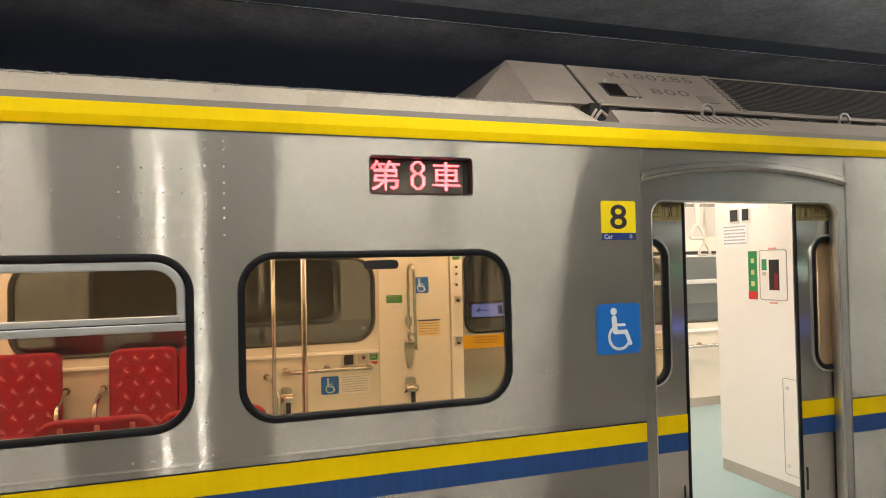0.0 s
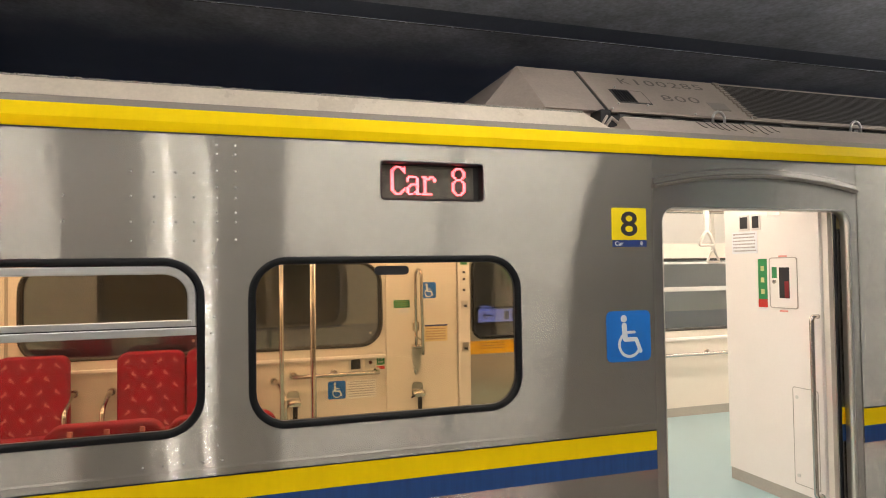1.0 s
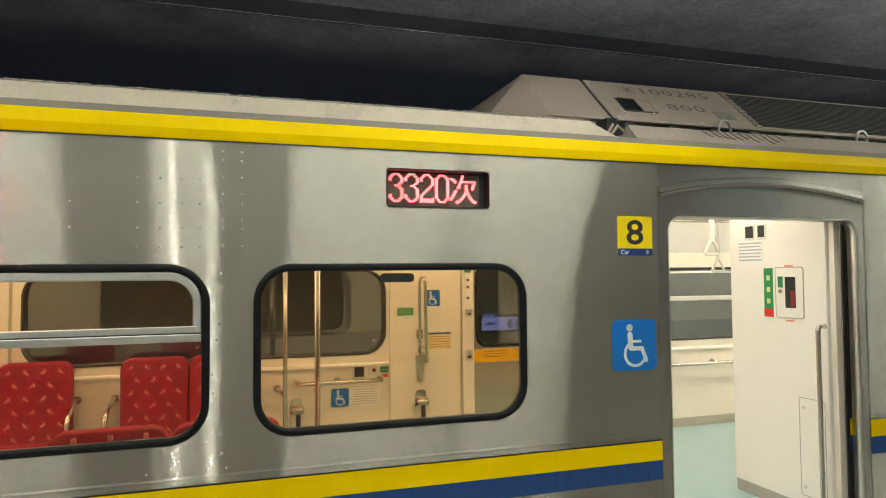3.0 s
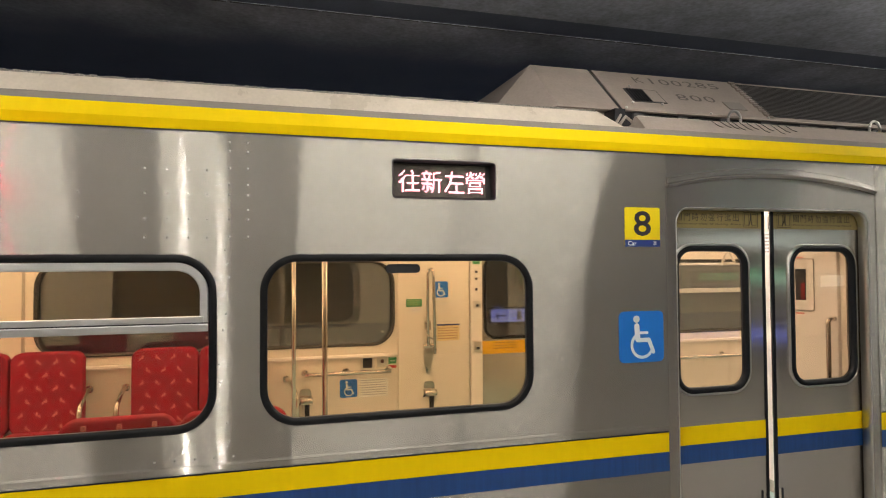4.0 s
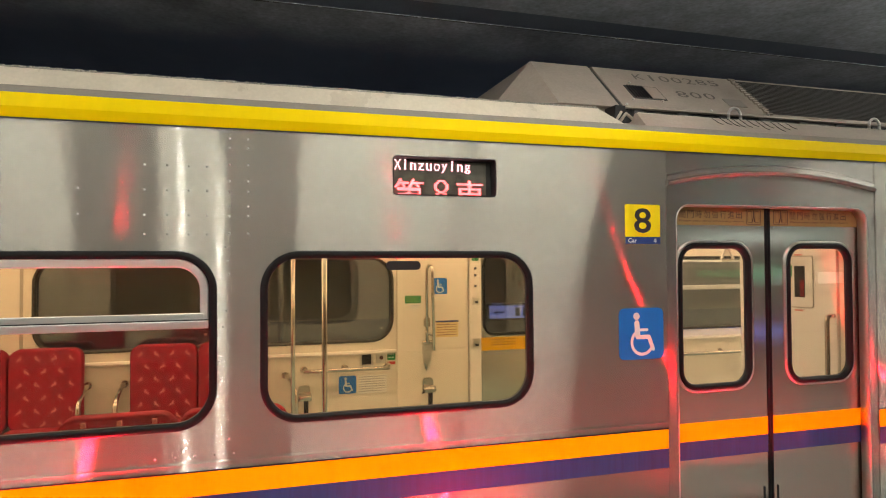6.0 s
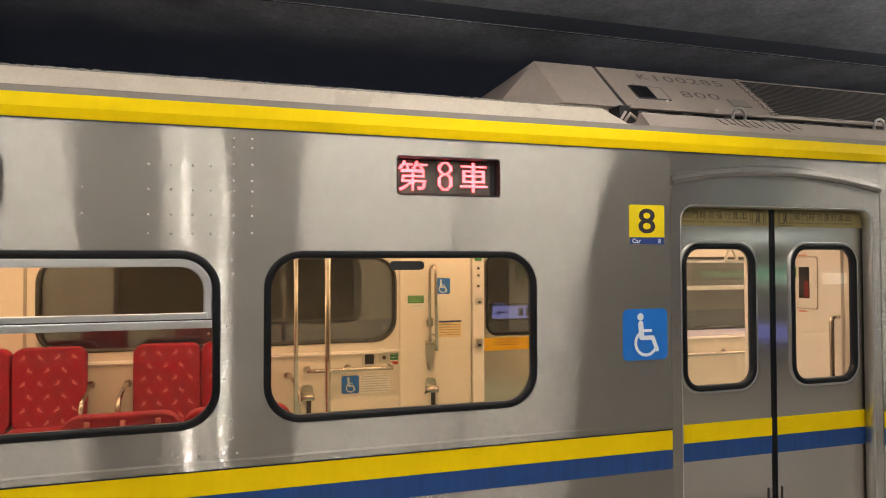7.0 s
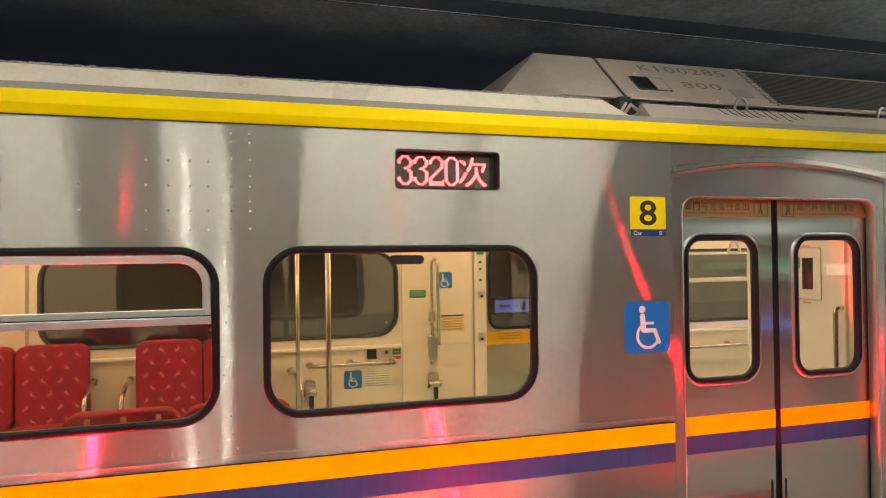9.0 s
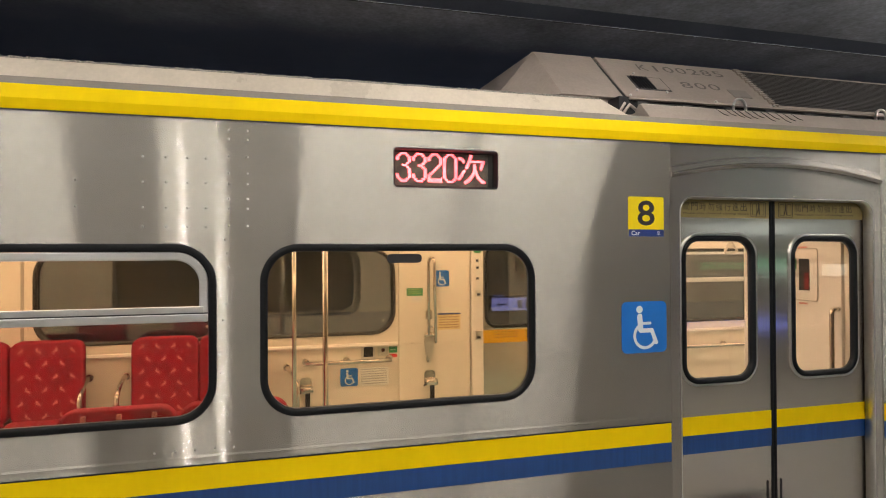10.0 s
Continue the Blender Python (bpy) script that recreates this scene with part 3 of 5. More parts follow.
    for x0, x1 in ((X0, 1.393), (4.10, X1)):
        g = B(); extrude_profile(g, [(FAR, 0.835), (FAR - 0.022, 0.838), (FAR - 0.026, 0.850), (FAR - 0.020, 0.866), (FAR, 0.872)], x0, x1)
        part("window_ledge", g, WALL_WHITE, car)
    g = B(); box(g, -1.585, -1.560, FAR - 0.005, FAR, 0.872, 2.2, 0.002)
    part("panel_joint", g, SKIRT, car, "narrow joint strip between wall panels")
    g = B(); box(g, 1.40, 2.075, FAR - 0.030, FAR, FLOOR, 2.2, 0.006)
    part("wall_panel", g, WALL_IN, car, "plain cream wall panel")
    g = B(); box(g, 2.085, 2.20, FAR - 0.055, FAR, FLOOR, 2.2, 0.012)
    part("door_post", g, WALL_WHITE, car, "white post beside the far door")
    g = B(); box(g, X0, 2.2, FAR - 0.012, FAR, FLOOR, FLOOR + 0.09); box(g, 3.8, X1, FAR - 0.012, FAR, FLOOR, FLOOR + 0.09)
    part("skirting", g, SKIRT, car)
    # ceiling with its coves and glowing strips
    g = B(); extrude_profile(g, [(0.16, 2.10), (0.45, 2.24), (2.5, 2.24), (2.8, 1.86), (2.8, 2.29), (0.16, 2.29)], X0, X1)
    part("cabin_ceiling", g, WALL_WHITE, car, "white cabin ceiling with curved coves")
    for y in (0.75, 2.05):
        for i in range(8):
            x = X0 + 0.5 + i * 1.95
            g = B(); box(g, x, x + 1.7, y - 0.09, y + 0.09, 2.205, 2.236, 0.008)
            part("ceiling_strip", g, CABIN, car, "glowing ceiling light strip")
    for x in (X0, X1 - 0.05):
        g = B(); box(g, x, x + 0.05, 0.05, 2.9, -0.1, 2.3)
        part("end_wall", g, WALL_WHITE, car)
    # rivets and spot welds by the seam between the windows
    rv = B(); bmesh.ops.create_uvsphere(rv, u_segments=8, v_segments=4, radius=0.0050)
    for v in rv.verts:
        v.co.y *= 0.22
    proto = part("rivet", rv, STEEL_TRIM, car, smooth=True)
    me = proto.data
    spots = [(x, z) for x in (-0.345, -0.255, -0.168, -0.094) for z in (2.072, 1.965, 1.857, 1.775)]
    spots += [(x, z) for x in (0.001, 0.080) for z in (2.20, 2.160, 2.085, 2.012, 1.965, 1.90, 1.857, 1.78)]
    spots += [(-0.02 + 0.02 * math.sin(z * 9), z) for z in (1.72, 1.66, 1.60, 1.44, 1.37, 1.22, 1.14, 0.96, 0.88)]
    spots += [(x, 0.815) for x in (-0.30, -0.22, -0.14, -0.06, 0.02)] + [(-0.60, z) for z in (1.965, 1.857)]
    proto.location = (spots[0][0], 0.0, spots[0][1])
    for x, z in spots[1:]:
        o = new("rivet", me)
        o.parent, o.location = car, (x, 0.0, z)
    return car


def near_windows(car):
    for k, (a, b) in enumerate(WINS):
        g = B()
        frame_ring(g, a, b, WZ0, WZ1, 0.172, [(0.0, 0.002), (0.002, -0.003), (0.010, -0.006), (0.022, -0.006), (0.033, -0.002), (0.035, 0.006), (0.035, 0.026), (0.0, 0.026)], 10)
        w = part("window", g, RUBBER, car, "black rubber window gasket", smooth=True)
        g = B(); disc_plate(g, rrect(a + 0.030, b - 0.030, WZ0 + 0.030, WZ1 - 0.030, 0.14), 0.020, 0.024)
        p = part("pane", g, GLASS_NEAR, w, "bronze tinted glass")
        p.visible_shadow = False
        if k == 0:
            # upper sliding sash in aluminium
            g = B()
            i0, i1, j0, j1 = a + 0.036, b - 0.036, 1.395, WZ1 - 0.036
            frame_ring(g, i0, i1, 1.22, j1, 0.136, [(0.0, 0.018), (0.0, 0.004), (0.006, 0.0), (0.030, 0.0), (0.036, 0.004), (0.036, 0.018)], 10)
            bmesh.ops.bisect_plane(g, geom=g.verts[:] + g.edges[:] + g.faces[:], plane_co=(0, 0, 1.40), plane_no=(0, 0, -1), clear_outer=True)
            part("sash_frame", g, ALU, w, "brushed aluminium sash")
            g = B()
            box(g, i0, i1 - 0.018, -0.004, 0.018, 1.404, 1.432, 0.003)
            part("sash_rail", g, ALU, w, "brushed aluminium rail")
            g = B(); box(g, i0, i1, -0.010, 0.018, 1.366, 1.400, 0.004)
            part("sash_rail", g, ALU, w, "brushed aluminium rail")
            g = B(); box(g, i0, i1, -0.0045, 0.0, 1.400, 1.405)
            part("sash_seam", g, BLACK, w)
        else:
            g = B(); disc_plate(g, rrect(0.708, 0.877, 1.612, 1.655, 0.020), 0.014, 0.019)
            part("antenna_label", g, BLACK, w, "black rounded strip on the glass")


def leaf(side, car):
    """A sliding door leaf, built shut; side -1 or 1."""
    def X(d0, d1):
        return (DOOR_C + side * d0, DOOR_C + side * d1) if side > 0 else (DOOR_C - d1, DOOR_C - d0)
    lf = new("door_leaf")
    lf.parent = car
    tagged(lf, "brushed steel sliding door leaf with rounded window")
    a, b = X(0.113, 0.636)
    x0, x1 = X(0.018, 0.700)
    g = B(); sheet(g, [(x0, 0.03), (x1, 0.03), (x1, 1.995), (x0, 1.995)], [rrect(a + 0.006, b - 0.006, 0.916, 1.757, 0.125)], 0.075, 0.108)
    part("leaf_panel", g, STEEL_DOOR, lf)
    g = B(); box(g, *X(0.0005, 0.019), 0.070, 0.086, 0.03, 1.995, 0.004)
    part("rubber_edge", g, RUBBER, lf, "black rubber closing edge")
    g = B(); frame_ring(g, a, b, 0.910, 1.763, 0.13, [(0.0, 0.076), (0.001, 0.066), (0.008, 0.062), (0.014, 0.066), (0.014, 0.078), (0, 0.078)], 10)
    part("window_trim", g, STEEL_TRIM, lf, "polished steel window trim", smooth=True)
    g = B(); frame_ring(g, a + 0.013, b - 0.013, 0.923, 1.750, 0.118, [(0.0, 0.078), (0.002, 0.062), (0.012, 0.057), (0.028, 0.062), (0.033, 0.072), (0.033, 0.092), (0, 0.092)], 10)
    part("gasket", g, RUBBER, lf, "black rubber gasket", smooth=True)
    g = B(); disc_plate(g, rrect(a + 0.04, b - 0.04, 0.950, 1.723, 0.092), 0.086, 0.090)
    p = part("pane", g, GLASS_DOOR, lf, "clear tinted glass")
    p.visible_shadow = False
    for m, nm, z0, z1 in belt_rows():
        g = B(); box(g, *X(0.019, 0.700), 0.072, 0.075, z0, z1)
        part(nm, g, m, lf)
    # warning film with its text and picture squares
    g = B(); box(g, *X(0.022, 0.700), 0.0735, 0.075, 1.850, 1.950)
    part("warning_film", g, BAND_FILM, lf, "yellowish warning film with dark text")
    g = B()
    t0, t1 = X(0.165, 0.605)
    for i, ch in enumerate("關門時勿強行進出"):
        lettering(g, ch, t0 + i * (t1 - t0) / 8, 1.890, (t1 - t0) / 8 * 0.76, 0.044, 0.0728)
    lettering(g, "Please stay clear of closing doors", t0, 1.866, t1 - t0, 0.014, 0.0728)
    part("lettering", g, FILM_TEXT, lf)
    q0, q1 = X(0.045, 0.150)
    g = B(); frame_ring(g, q0, q1, 1.857, 1.944, 0.008, [(0, 0.0732), (0, 0.0726), (0.003, 0.0726), (0.003, 0.0732)], 3)
    part("film_picture", g, FILM_TEXT, lf, "thin dark outline of a warning picture")
    for c in (q0 + 0.027, q1 - 0.027):
        g = B(); frame_ring(g, c - 0.016, c + 0.016, 1.868, 1.934, 0.005, [(0, 0.0732), (0, 0.0726), (0.0025, 0.0726), (0.0025, 0.0732)], 3)
        part("film_door", g, FILM_TEXT, lf)
    g = B(); tube(g, [(q0 + 0.040, 0.0728, 1.866), ((q0 + q1) / 2, 0.0728, 1.900), (q1 - 0.050, 0.0728, 1.938)], 0.0026, 6)
    tube(g, [(q0 + 0.055, 0.0728, 1.934), ((q0 + q1) / 2 + 0.004, 0.0728, 1.898), (q1 - 0.045, 0.0728, 1.872)], 0.0020, 6)
    part("film_cross", g, FILM_TEXT, lf)
    # recessed pull
    g = B(); q0, q1 = X(0.040, 0.056); disc_plate(g, rrect(q0 + 0.002, q1 - 0.002, 0.205, 0.345, 0.006, 4), 0.0725, 0.0745)
    part("pull_recess", g, BLACK, lf)
    return lf


# ---- led display in the side ----
COLS, ROWS, PITCH = 96, 32, 0.005
LX, LZ = 0.752, 1.985


def raster(cells, least=0.42):
    """Lit dots of glyphs fitted into cells (text, column, row from the top, columns, rows)."""
    lit = np.zeros((ROWS, COLS), bool)
    for text, c0, r0, cw, rh in cells:
        vs, fs = glyphs(text)
        lo, hi = vs.min(0), vs.max(0)
        vs = (vs - lo) / np.maximum(hi - lo, 1e-6)
        S = 4
        px, py = np.meshgrid((np.arange(cw * S) + 0.5) / (cw * S), 1 - (np.arange(rh * S) + 0.5) / (rh * S))
        cov = np.zeros(px.shape, bool)
        for f in fs:
            q = vs[list(f)]
            inside = np.ones(px.shape, bool)
            area = sum(q[i][0] * q[(i + 1) % len(q)][1] - q[(i + 1) % len(q)][0] * q[i][1] for i in range(len(q)))
            for i in range(len(q)):
                (ax, ay), (bx, by) = q[i], q[(i + 1) % len(q)]
                s = (bx - ax) * (py - ay) - (by - ay) * (px - ax)
                inside &= (s >= 0) if area > 0 else (s <= 0)
            cov |= inside
        frac = cov.reshape(rh, S, cw, S).mean((1, 3))
        lit[r0:r0 + rh, c0:c0 + cw] |= frac > least
    return lit


def digit_rows(ch):
    """Dot rows of the tall bitmap letters, eight dots wide."""
    o, w, c, m = "..####..", ".##..##.", "##....##", "......##"
    return {
        "C": ["..####.#", ".##..###", c, "##.....#"] + 7 * ["##......"] + ["##.....#", c, w, o],
        "a": 5 * ["........"] + [".#####..", "##...##.", "##...##.", ".....##.", "..#####.", ".##..##.", "##...##.", "##...##.", "##..###.", ".###.###"],
        "r": 5 * ["........"] + ["###.###.", ".####.##", ".##...##"] + 6 * [".##....."] + ["######.."],
        "8": [o, w, c, c, c, w, o, w] + 5 * [c] + [w, o],
        "3": [o, w, c, c, m, ".....##.", "...###..", ".....##.", m, m, m, c, c, w, o],
        "2": [o, w, c, c, m, m, ".....##.", "....##..", "...##...", "..##....", ".##.....", "##......", "##.....#", "########", "########"],
        "0": [o, w] + 11 * [c] + [w, o],
    }.get(ch)


def tall_raster(cells):
    """Lit dots of the large messages: letters drawn twice as fine, with slimmer uprights."""
    lit = np.zeros((ROWS, COLS), bool)
    for ch, c0 in cells:
        rows = digit_rows(ch)
        if rows:
            m = np.array([[dot == "#" for dot in row] for row in rows])
            m = m.repeat(2, 0).repeat(2, 1)
            m &= np.pad(m, ((0, 0), (1, 0)))[:, :-1]
            lit[:m.shape[0], 2 * c0:2 * c0 + 16] |= m
        else:
            lit |= raster([(ch, 2 * c0, 0, 30, 31)], 0.40)
    return lit


def display(car):
    d = thing("led_display", "black destination display with glowing red dot matrix text", "display")
    g = B()
    frame_ring(g, 0.738, 1.266, 1.969, 2.159, 0.020, [(0.0, 0.0), (0.001, -0.003), (0.005, -0.004), (0.007, 0.0), (0.007, 0.056), (0.0, 0.056)], 5)
    part("bezel", g, BLACK, d, "black rounded bezel")
    g = B(); box(g, 0.73, 1.275, 0.0585, 0.066, 1.80, 2.32)
    part("back_board", g, DARK_IN, d)
    # unlit dots, joined
    g = B()
    for r in range(ROWS):
        for c in range(COLS):
            x, z = LX + c * PITCH, LZ + r * PITCH
            vs = [g.verts.new((x + u * PITCH, 0.0565, z + v * PITCH)) for u, v in ((0.18, 0.18), (0.82, 0.18), (0.82, 0.82), (0.18, 0.82))]
            g.faces.new(vs)
    tagged(part("unlit_dots", g, LED_OFF, d, "dull unlit dots"), kind="stuff")
    texts = {
        "car_zh": (LED_RED, [("第", 0), ("8", 20), ("車", 32)]),
        "car_en": (LED_RED, [("C", 4), ("a", 12), ("r", 20), ("8", 36)]),
        "number": (LED_RED, [("3", 0), ("3", 8), ("2", 16), ("0", 24), ("次", 32)]),
        "to_zh": (LED_WHITE, [("往", 6, 6, 21, 22), ("新", 29, 6, 21, 22), ("左", 52, 6, 21, 22), ("營", 74, 6, 21, 22)]),
        "to_en": (LED_WHITE, [("T", 1, 2, 7, 10), ("o", 9, 5, 6, 7)] + [
            (ch, 1 + 8 * i + (2 if ch == "i" else 0), {"X": 17, "i": 17, "y": 20, "g": 20}.get(ch, 20), {"X": 7, "i": 2}.get(ch, 6), {"X": 10, "i": 10, "y": 9, "g": 9}.get(ch, 7))
            for i, ch in enumerate("Xinzuoying")]),
    }
    made = {}
    for key, (m, cells) in texts.items():
        g = B()
        tall = m is LED_RED
        px, pz = (0.0049, 0.0047) if tall else (PITCH, PITCH)
        for r, c in zip(*np.nonzero(tall_raster(cells) if tall else raster(cells))):
            x, z = (0.757 + c * px, 2.143 - (r + 1) * pz) if tall else (LX + c * px, LZ + (ROWS - 1 - r) * pz)
            g.faces.new([g.verts.new((x + u * px, 0.0525, z + v * pz)) for u, v in ((0.12, 0.12), (0.88, 0.12), (0.88, 0.88), (0.12, 0.88))])
        made[key] = tagged(part("message", g, m, d, "glowing dots of one scrolling message"), kind="stuff")
    return made


# ---- signs on the side ----
def wheel_symbol(bm, cx, cz, s, y):
    """White accessibility symbol: head, seat, wheel."""
    level = [y]

    def lift():
        level[0] -= 0.00015
        return level[0]

    def disc(x, z, r, n=20):
        yy = lift()
        bm.faces.new([bm.verts.new((x + r * math.cos(2 * math.pi * i / n), yy, z + r * math.sin(2 * math.pi * i / n))) for i in range(n)])

    def stroke(p, q, w):
        p, q = Vector(p), Vector(q)
        d = (q - p).normalized()
        n = Vector((-d.y, d.x)) * w / 2
        yy = lift()
        bm.faces.new([bm.verts.new((cx + s * k.x, yy, cz + s * k.y)) for k in (p + n, q + n, q - n, p - n)])
        disc(cx + s * p.x, cz + s * p.y, s * w / 2, 14), disc(cx + s * q.x, cz + s * q.y, s * w / 2, 14)
    disc(cx - 0.10 * s, cz + 0.345 * s, 0.072 * s)
    stroke((-0.095, 0.21), (-0.075, -0.05), 0.115)
    stroke((-0.07, -0.065), (0.17, -0.065), 0.085)
    stroke((-0.07, 0.075), (0.135, 0.075), 0.055)
    stroke((0.17, -0.065), (0.265, -0.30), 0.085)
    y = lift()
    a0, a1, R, r, n = 118, 345, 0.265, 0.205, 28
    ox, oz = 0.02, -0.165
    pts = [(a0 + (a1 - a0) * i / n) for i in range(n + 1)]
    rows = [[bm.verts.new((cx + s * (ox + q * math.cos(radians(a))), y, cz + s * (oz + q * math.sin(radians(a))))) for q in (R, r)] for a in pts]
    for p, q in zip(rows, rows[1:]):
        bm.faces.new((p[0], q[0], q[1], p[1]))


def access_sign(x0, x1, z0, z1, y, label, group="accessibility signs"):
    s = thing("accessibility_sign", label, "sign", group)
    g = B(); disc_plate(g, rrect(x0, x1, z0, z1, 0.03 * (x1 - x0) / 0.27, 4), y - 0.0015, y)
    part("plate", g, SIGN_BLUE, s)
    g = B(); wheel_symbol(g, (x0 + x1) / 2 - 0.01 * (x1 - x0), (z0 + z1) / 2, (z1 - z0), y - 0.002)
    part("symbol", g, SIGN_WHITE, s, "white wheelchair symbol")
    return s


def number_sign():
    s = thing("car_number_sign", "yellow car number eight sticker with blue band", "sign")
    g = B(); disc_plate(g, rrect(1.995, 2.211, 1.739, 1.951, 0.010, 4), -0.0012, 0.0)
    part("plate", g, SIGN_YELLOW, s)
    g = B(); box(g, 1.9955, 2.2105, -0.0018, -0.0008, 1.7395, 1.778)
    part("band", g, SIGN_NAVY, s, "dark blue band")
    g = B(); lettering(g, "8", 2.050, 1.798, 0.105, 0.134, -0.0016, None, 0.014)
    part("numeral", g, SIGN_DARK, s, "dark numeral")
    g = B(); lettering(g, "Car", 2.013, 1.747, 0.052, 0.024, -0.0022, None, 0.015)
    part("lettering", g, SIGN_WHITE, s, "white lettering")
    g = B(); lettering(g, "車", 2.168, 1.747, 0.021, 0.023, -0.0022)
    part("lettering", g, SIGN_WHITE, s, "white lettering")


def side_indicator():
    """Red door indicator lamp; its drum turns from the lit to the dark side."""
    s = thing("door_indicator_lamp", "small red door indicator lamp on the carriage side", "lamp")
    rim = [(-0.922 + 0.0215 * math.cos(k * math.pi / 12), 1.975 + 0.0215 * math.sin(k * math.pi / 12)) for k in range(24)]
    g = B(); sheet(g, rrect(-0.975, -0.897, 1.885, 2.095, 0.012, 4), [rim], -0.036, -0.002)
    part("housing", g, BLACK, s)
    d = new("lamp_drum"); d.parent = s
    d.location = (-0.922, -0.034, 1.975)
    g = B(); tube(g, [(0, -0.003, 0), (0, -0.026, 0)], 0.017, 20)
    part("lit_face", g, SIDE_RED, d, "glowing red face")
    g = B(); tube(g, [(0, 0.003, 0), (0, -0.003, 0)], 0.0208, 24)
    part("dark_face", g, WARN_OFF, d)
    return d


def edge_lamps():
    """Warning lamps let into the platform edge; drums turn their lit side up."""
    drums = []
    for x in (-2.59, -0.72, 1.15, 3.02, 4.89):
        s = thing("platform_warning_lamp", "red flashing warning lamp in the platform edge", "lamp", "platform edge lamps")
        w = 0.080
        g = B()
        # deep slot, hood open towards the train: both unseen, added to shape red light
        box(g, x - 0.22, x + 0.22, -0.260, -0.242, 0.0, 0.150), box(g, x - 0.22, x + 0.22, -0.178, -0.164, 0.0, 0.098)
        box(g, x - 0.22, x + 0.22, -0.260, -0.1935, 0.150, 0.156)
        box(g, x - w - 0.02, x - w, -0.242, -0.178, 0.0, 0.062), box(g, x + w, x + w + 0.02, -0.242, -0.178, 0.0, 0.062)
        box(g, x - w, x + w, -0.242, -0.178, 0.0, 0.003)
        part("housing", g, BLACK, s)
        d = new("lamp_drum"); d.parent = s
        d.location = (x, -0.21, 0.036)
        half = 0.022 if x == 3.02 else 0.036
        g = B(); box(g, -half, half, -0.007, 0.007, 0.001, 0.004)
        part("lit_face", g, WARN, d, "glowing red face")
        g = B(); box(g, -w + 0.0002, w - 0.0002, -0.0317, 0.0317, -0.003, 0.0)
        part("dark_face", g, BLACK, d)
        drums.append(d)
    return drums


# ---- roof unit ----
def roof_unit():
    u = thing("roof_air_conditioner", "dusty grey air conditioning unit on the carriage roof", "air conditioner")
    def face(x, k):
        """Point on the sloping side: k 0 at the foot, 1 at the top."""
        return (x, 0.36 + 0.39 * k, 2.565 + 0.355 * k)
    g = B()
    prof = [(0.36, 2.565), (0.75, 2.92), (2.05, 2.92), (2.44, 2.565)]
    extrude_profile(g, prof, 2.235, 8.6)
    part("body", g, AC_PAINT, u)
    g = B()
    c = [g.verts.new((2.205, y, z)) for y, z in prof]
    top0, top1 = g.verts.new((1.80, 0.75, 2.92)), g.verts.new((1.80, 2.05, 2.92))
    f0, f1 = g.verts.new((1.80, 0.36, 2.565)), g.verts.new((1.80, 2.44, 2.565))
    e0, e1 = g.verts.new((1.50, 0.75, 2.565)), g.verts.new((1.50, 2.05, 2.565))
    for f in ((c[0], c[1], top0, f0), (c[1], c[2], top1, top0), (c[2], c[3], f1, top1), (f0, top0, e0), (e0, top0, top1, e1), (e1, top1, f1), (c[0], f0, e0, e1, f1, c[3]), (c[3], c[2], c[1], c[0])):
        g.faces.new(f)
    bmesh.ops.recalc_face_normals(g, faces=g.faces)
    part("end_cap", g, AC_PAINT, u, "sloping dusty end cap")
    g = B(); extrude_profile(g, [(0.38, 2.575), (0.76, 2.91), (2.04, 2.91), (2.42, 2.575)], 2.204, 2.236)
    part("seam", g, BLACK, u)
    # black box stands in for the shade in the gap under the unit
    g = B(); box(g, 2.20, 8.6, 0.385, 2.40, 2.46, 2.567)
    part("base", g, BLACK, u, "black base painted as the gap's shade")
    g = B(); box(g, 1.55, 2.2, 0.42, 2.38, 2.46, 2.567)
    part("cap_base", g, AC_PAINT, u)
    g = B(); extrude_profile(g, [(0.345, 2.562), (0.345, 2.574), (0.37, 2.580), (0.40, 2.562)], 2.235, 8.6)
    part("foot_flange", g, AC_PAINT, u)
    # marks painted on the slope
    def on(a, b):
        k = b
        x, y, z = face(a, k)
        return (x, y - 0.0022, z + 0.002)
    for word, x, k, step in (("K100285", 2.50, 0.74, 0.097), ("800", 2.72, 0.36, 0.105)):
        for i, ch in enumerate(word):
            g = B(); lettering(g, ch, x + i * step + (0.28 * step if ch == "1" else 0.0), k, step * (0.2 if ch == "1" else 0.78), 0.15, 0, on)
            part("letter", g, AC_MARK, u, "faded stencilled character")
    # small grille: frame and slats
    def quad(g, x0, x1, k0, k1, lift):
        q = [face(x0, k0), face(x1, k0), face(x1, k1), face(x0, k1)]
        n = Vector((0, -0.673, 0.740)) * lift
        lo = [g.verts.new(p) for p in q]
        hi = [g.verts.new(Vector(p) + n) for p in q]
        g.faces.new(hi)
        for i in range(4):
            g.faces.new((lo[i], lo[(i + 1) % 4], hi[(i + 1) % 4], hi[i]))
        bmesh.ops.recalc_face_normals(g, faces=g.faces)
    g = B(); quad(g, 2.36, 2.60, 0.24, 0.56, 0.003)
    gr = part("grille", g, AC_MESH, u, "small dark vent grille")
    for i in range(6):
        g = B(); quad(g, 2.375 + i * 0.021, 2.383 + i * 0.021, 0.26, 0.54, 0.012)
        part("slat", g, BLACK, gr)
    g = B(); quad(g, 2.50, 2.59, 0.26, 0.54, 0.006)
    part("grille_plate", g, AC_PAINT, gr)
    g = B(); quad(g, 3.06, 3.20, 0.22, 0.40, 0.004)
    part("name_plate", g, mat("plate_grey", (0.30, 0.27, 0.24), 0.5, grain=0.05, stain=0.1), u)
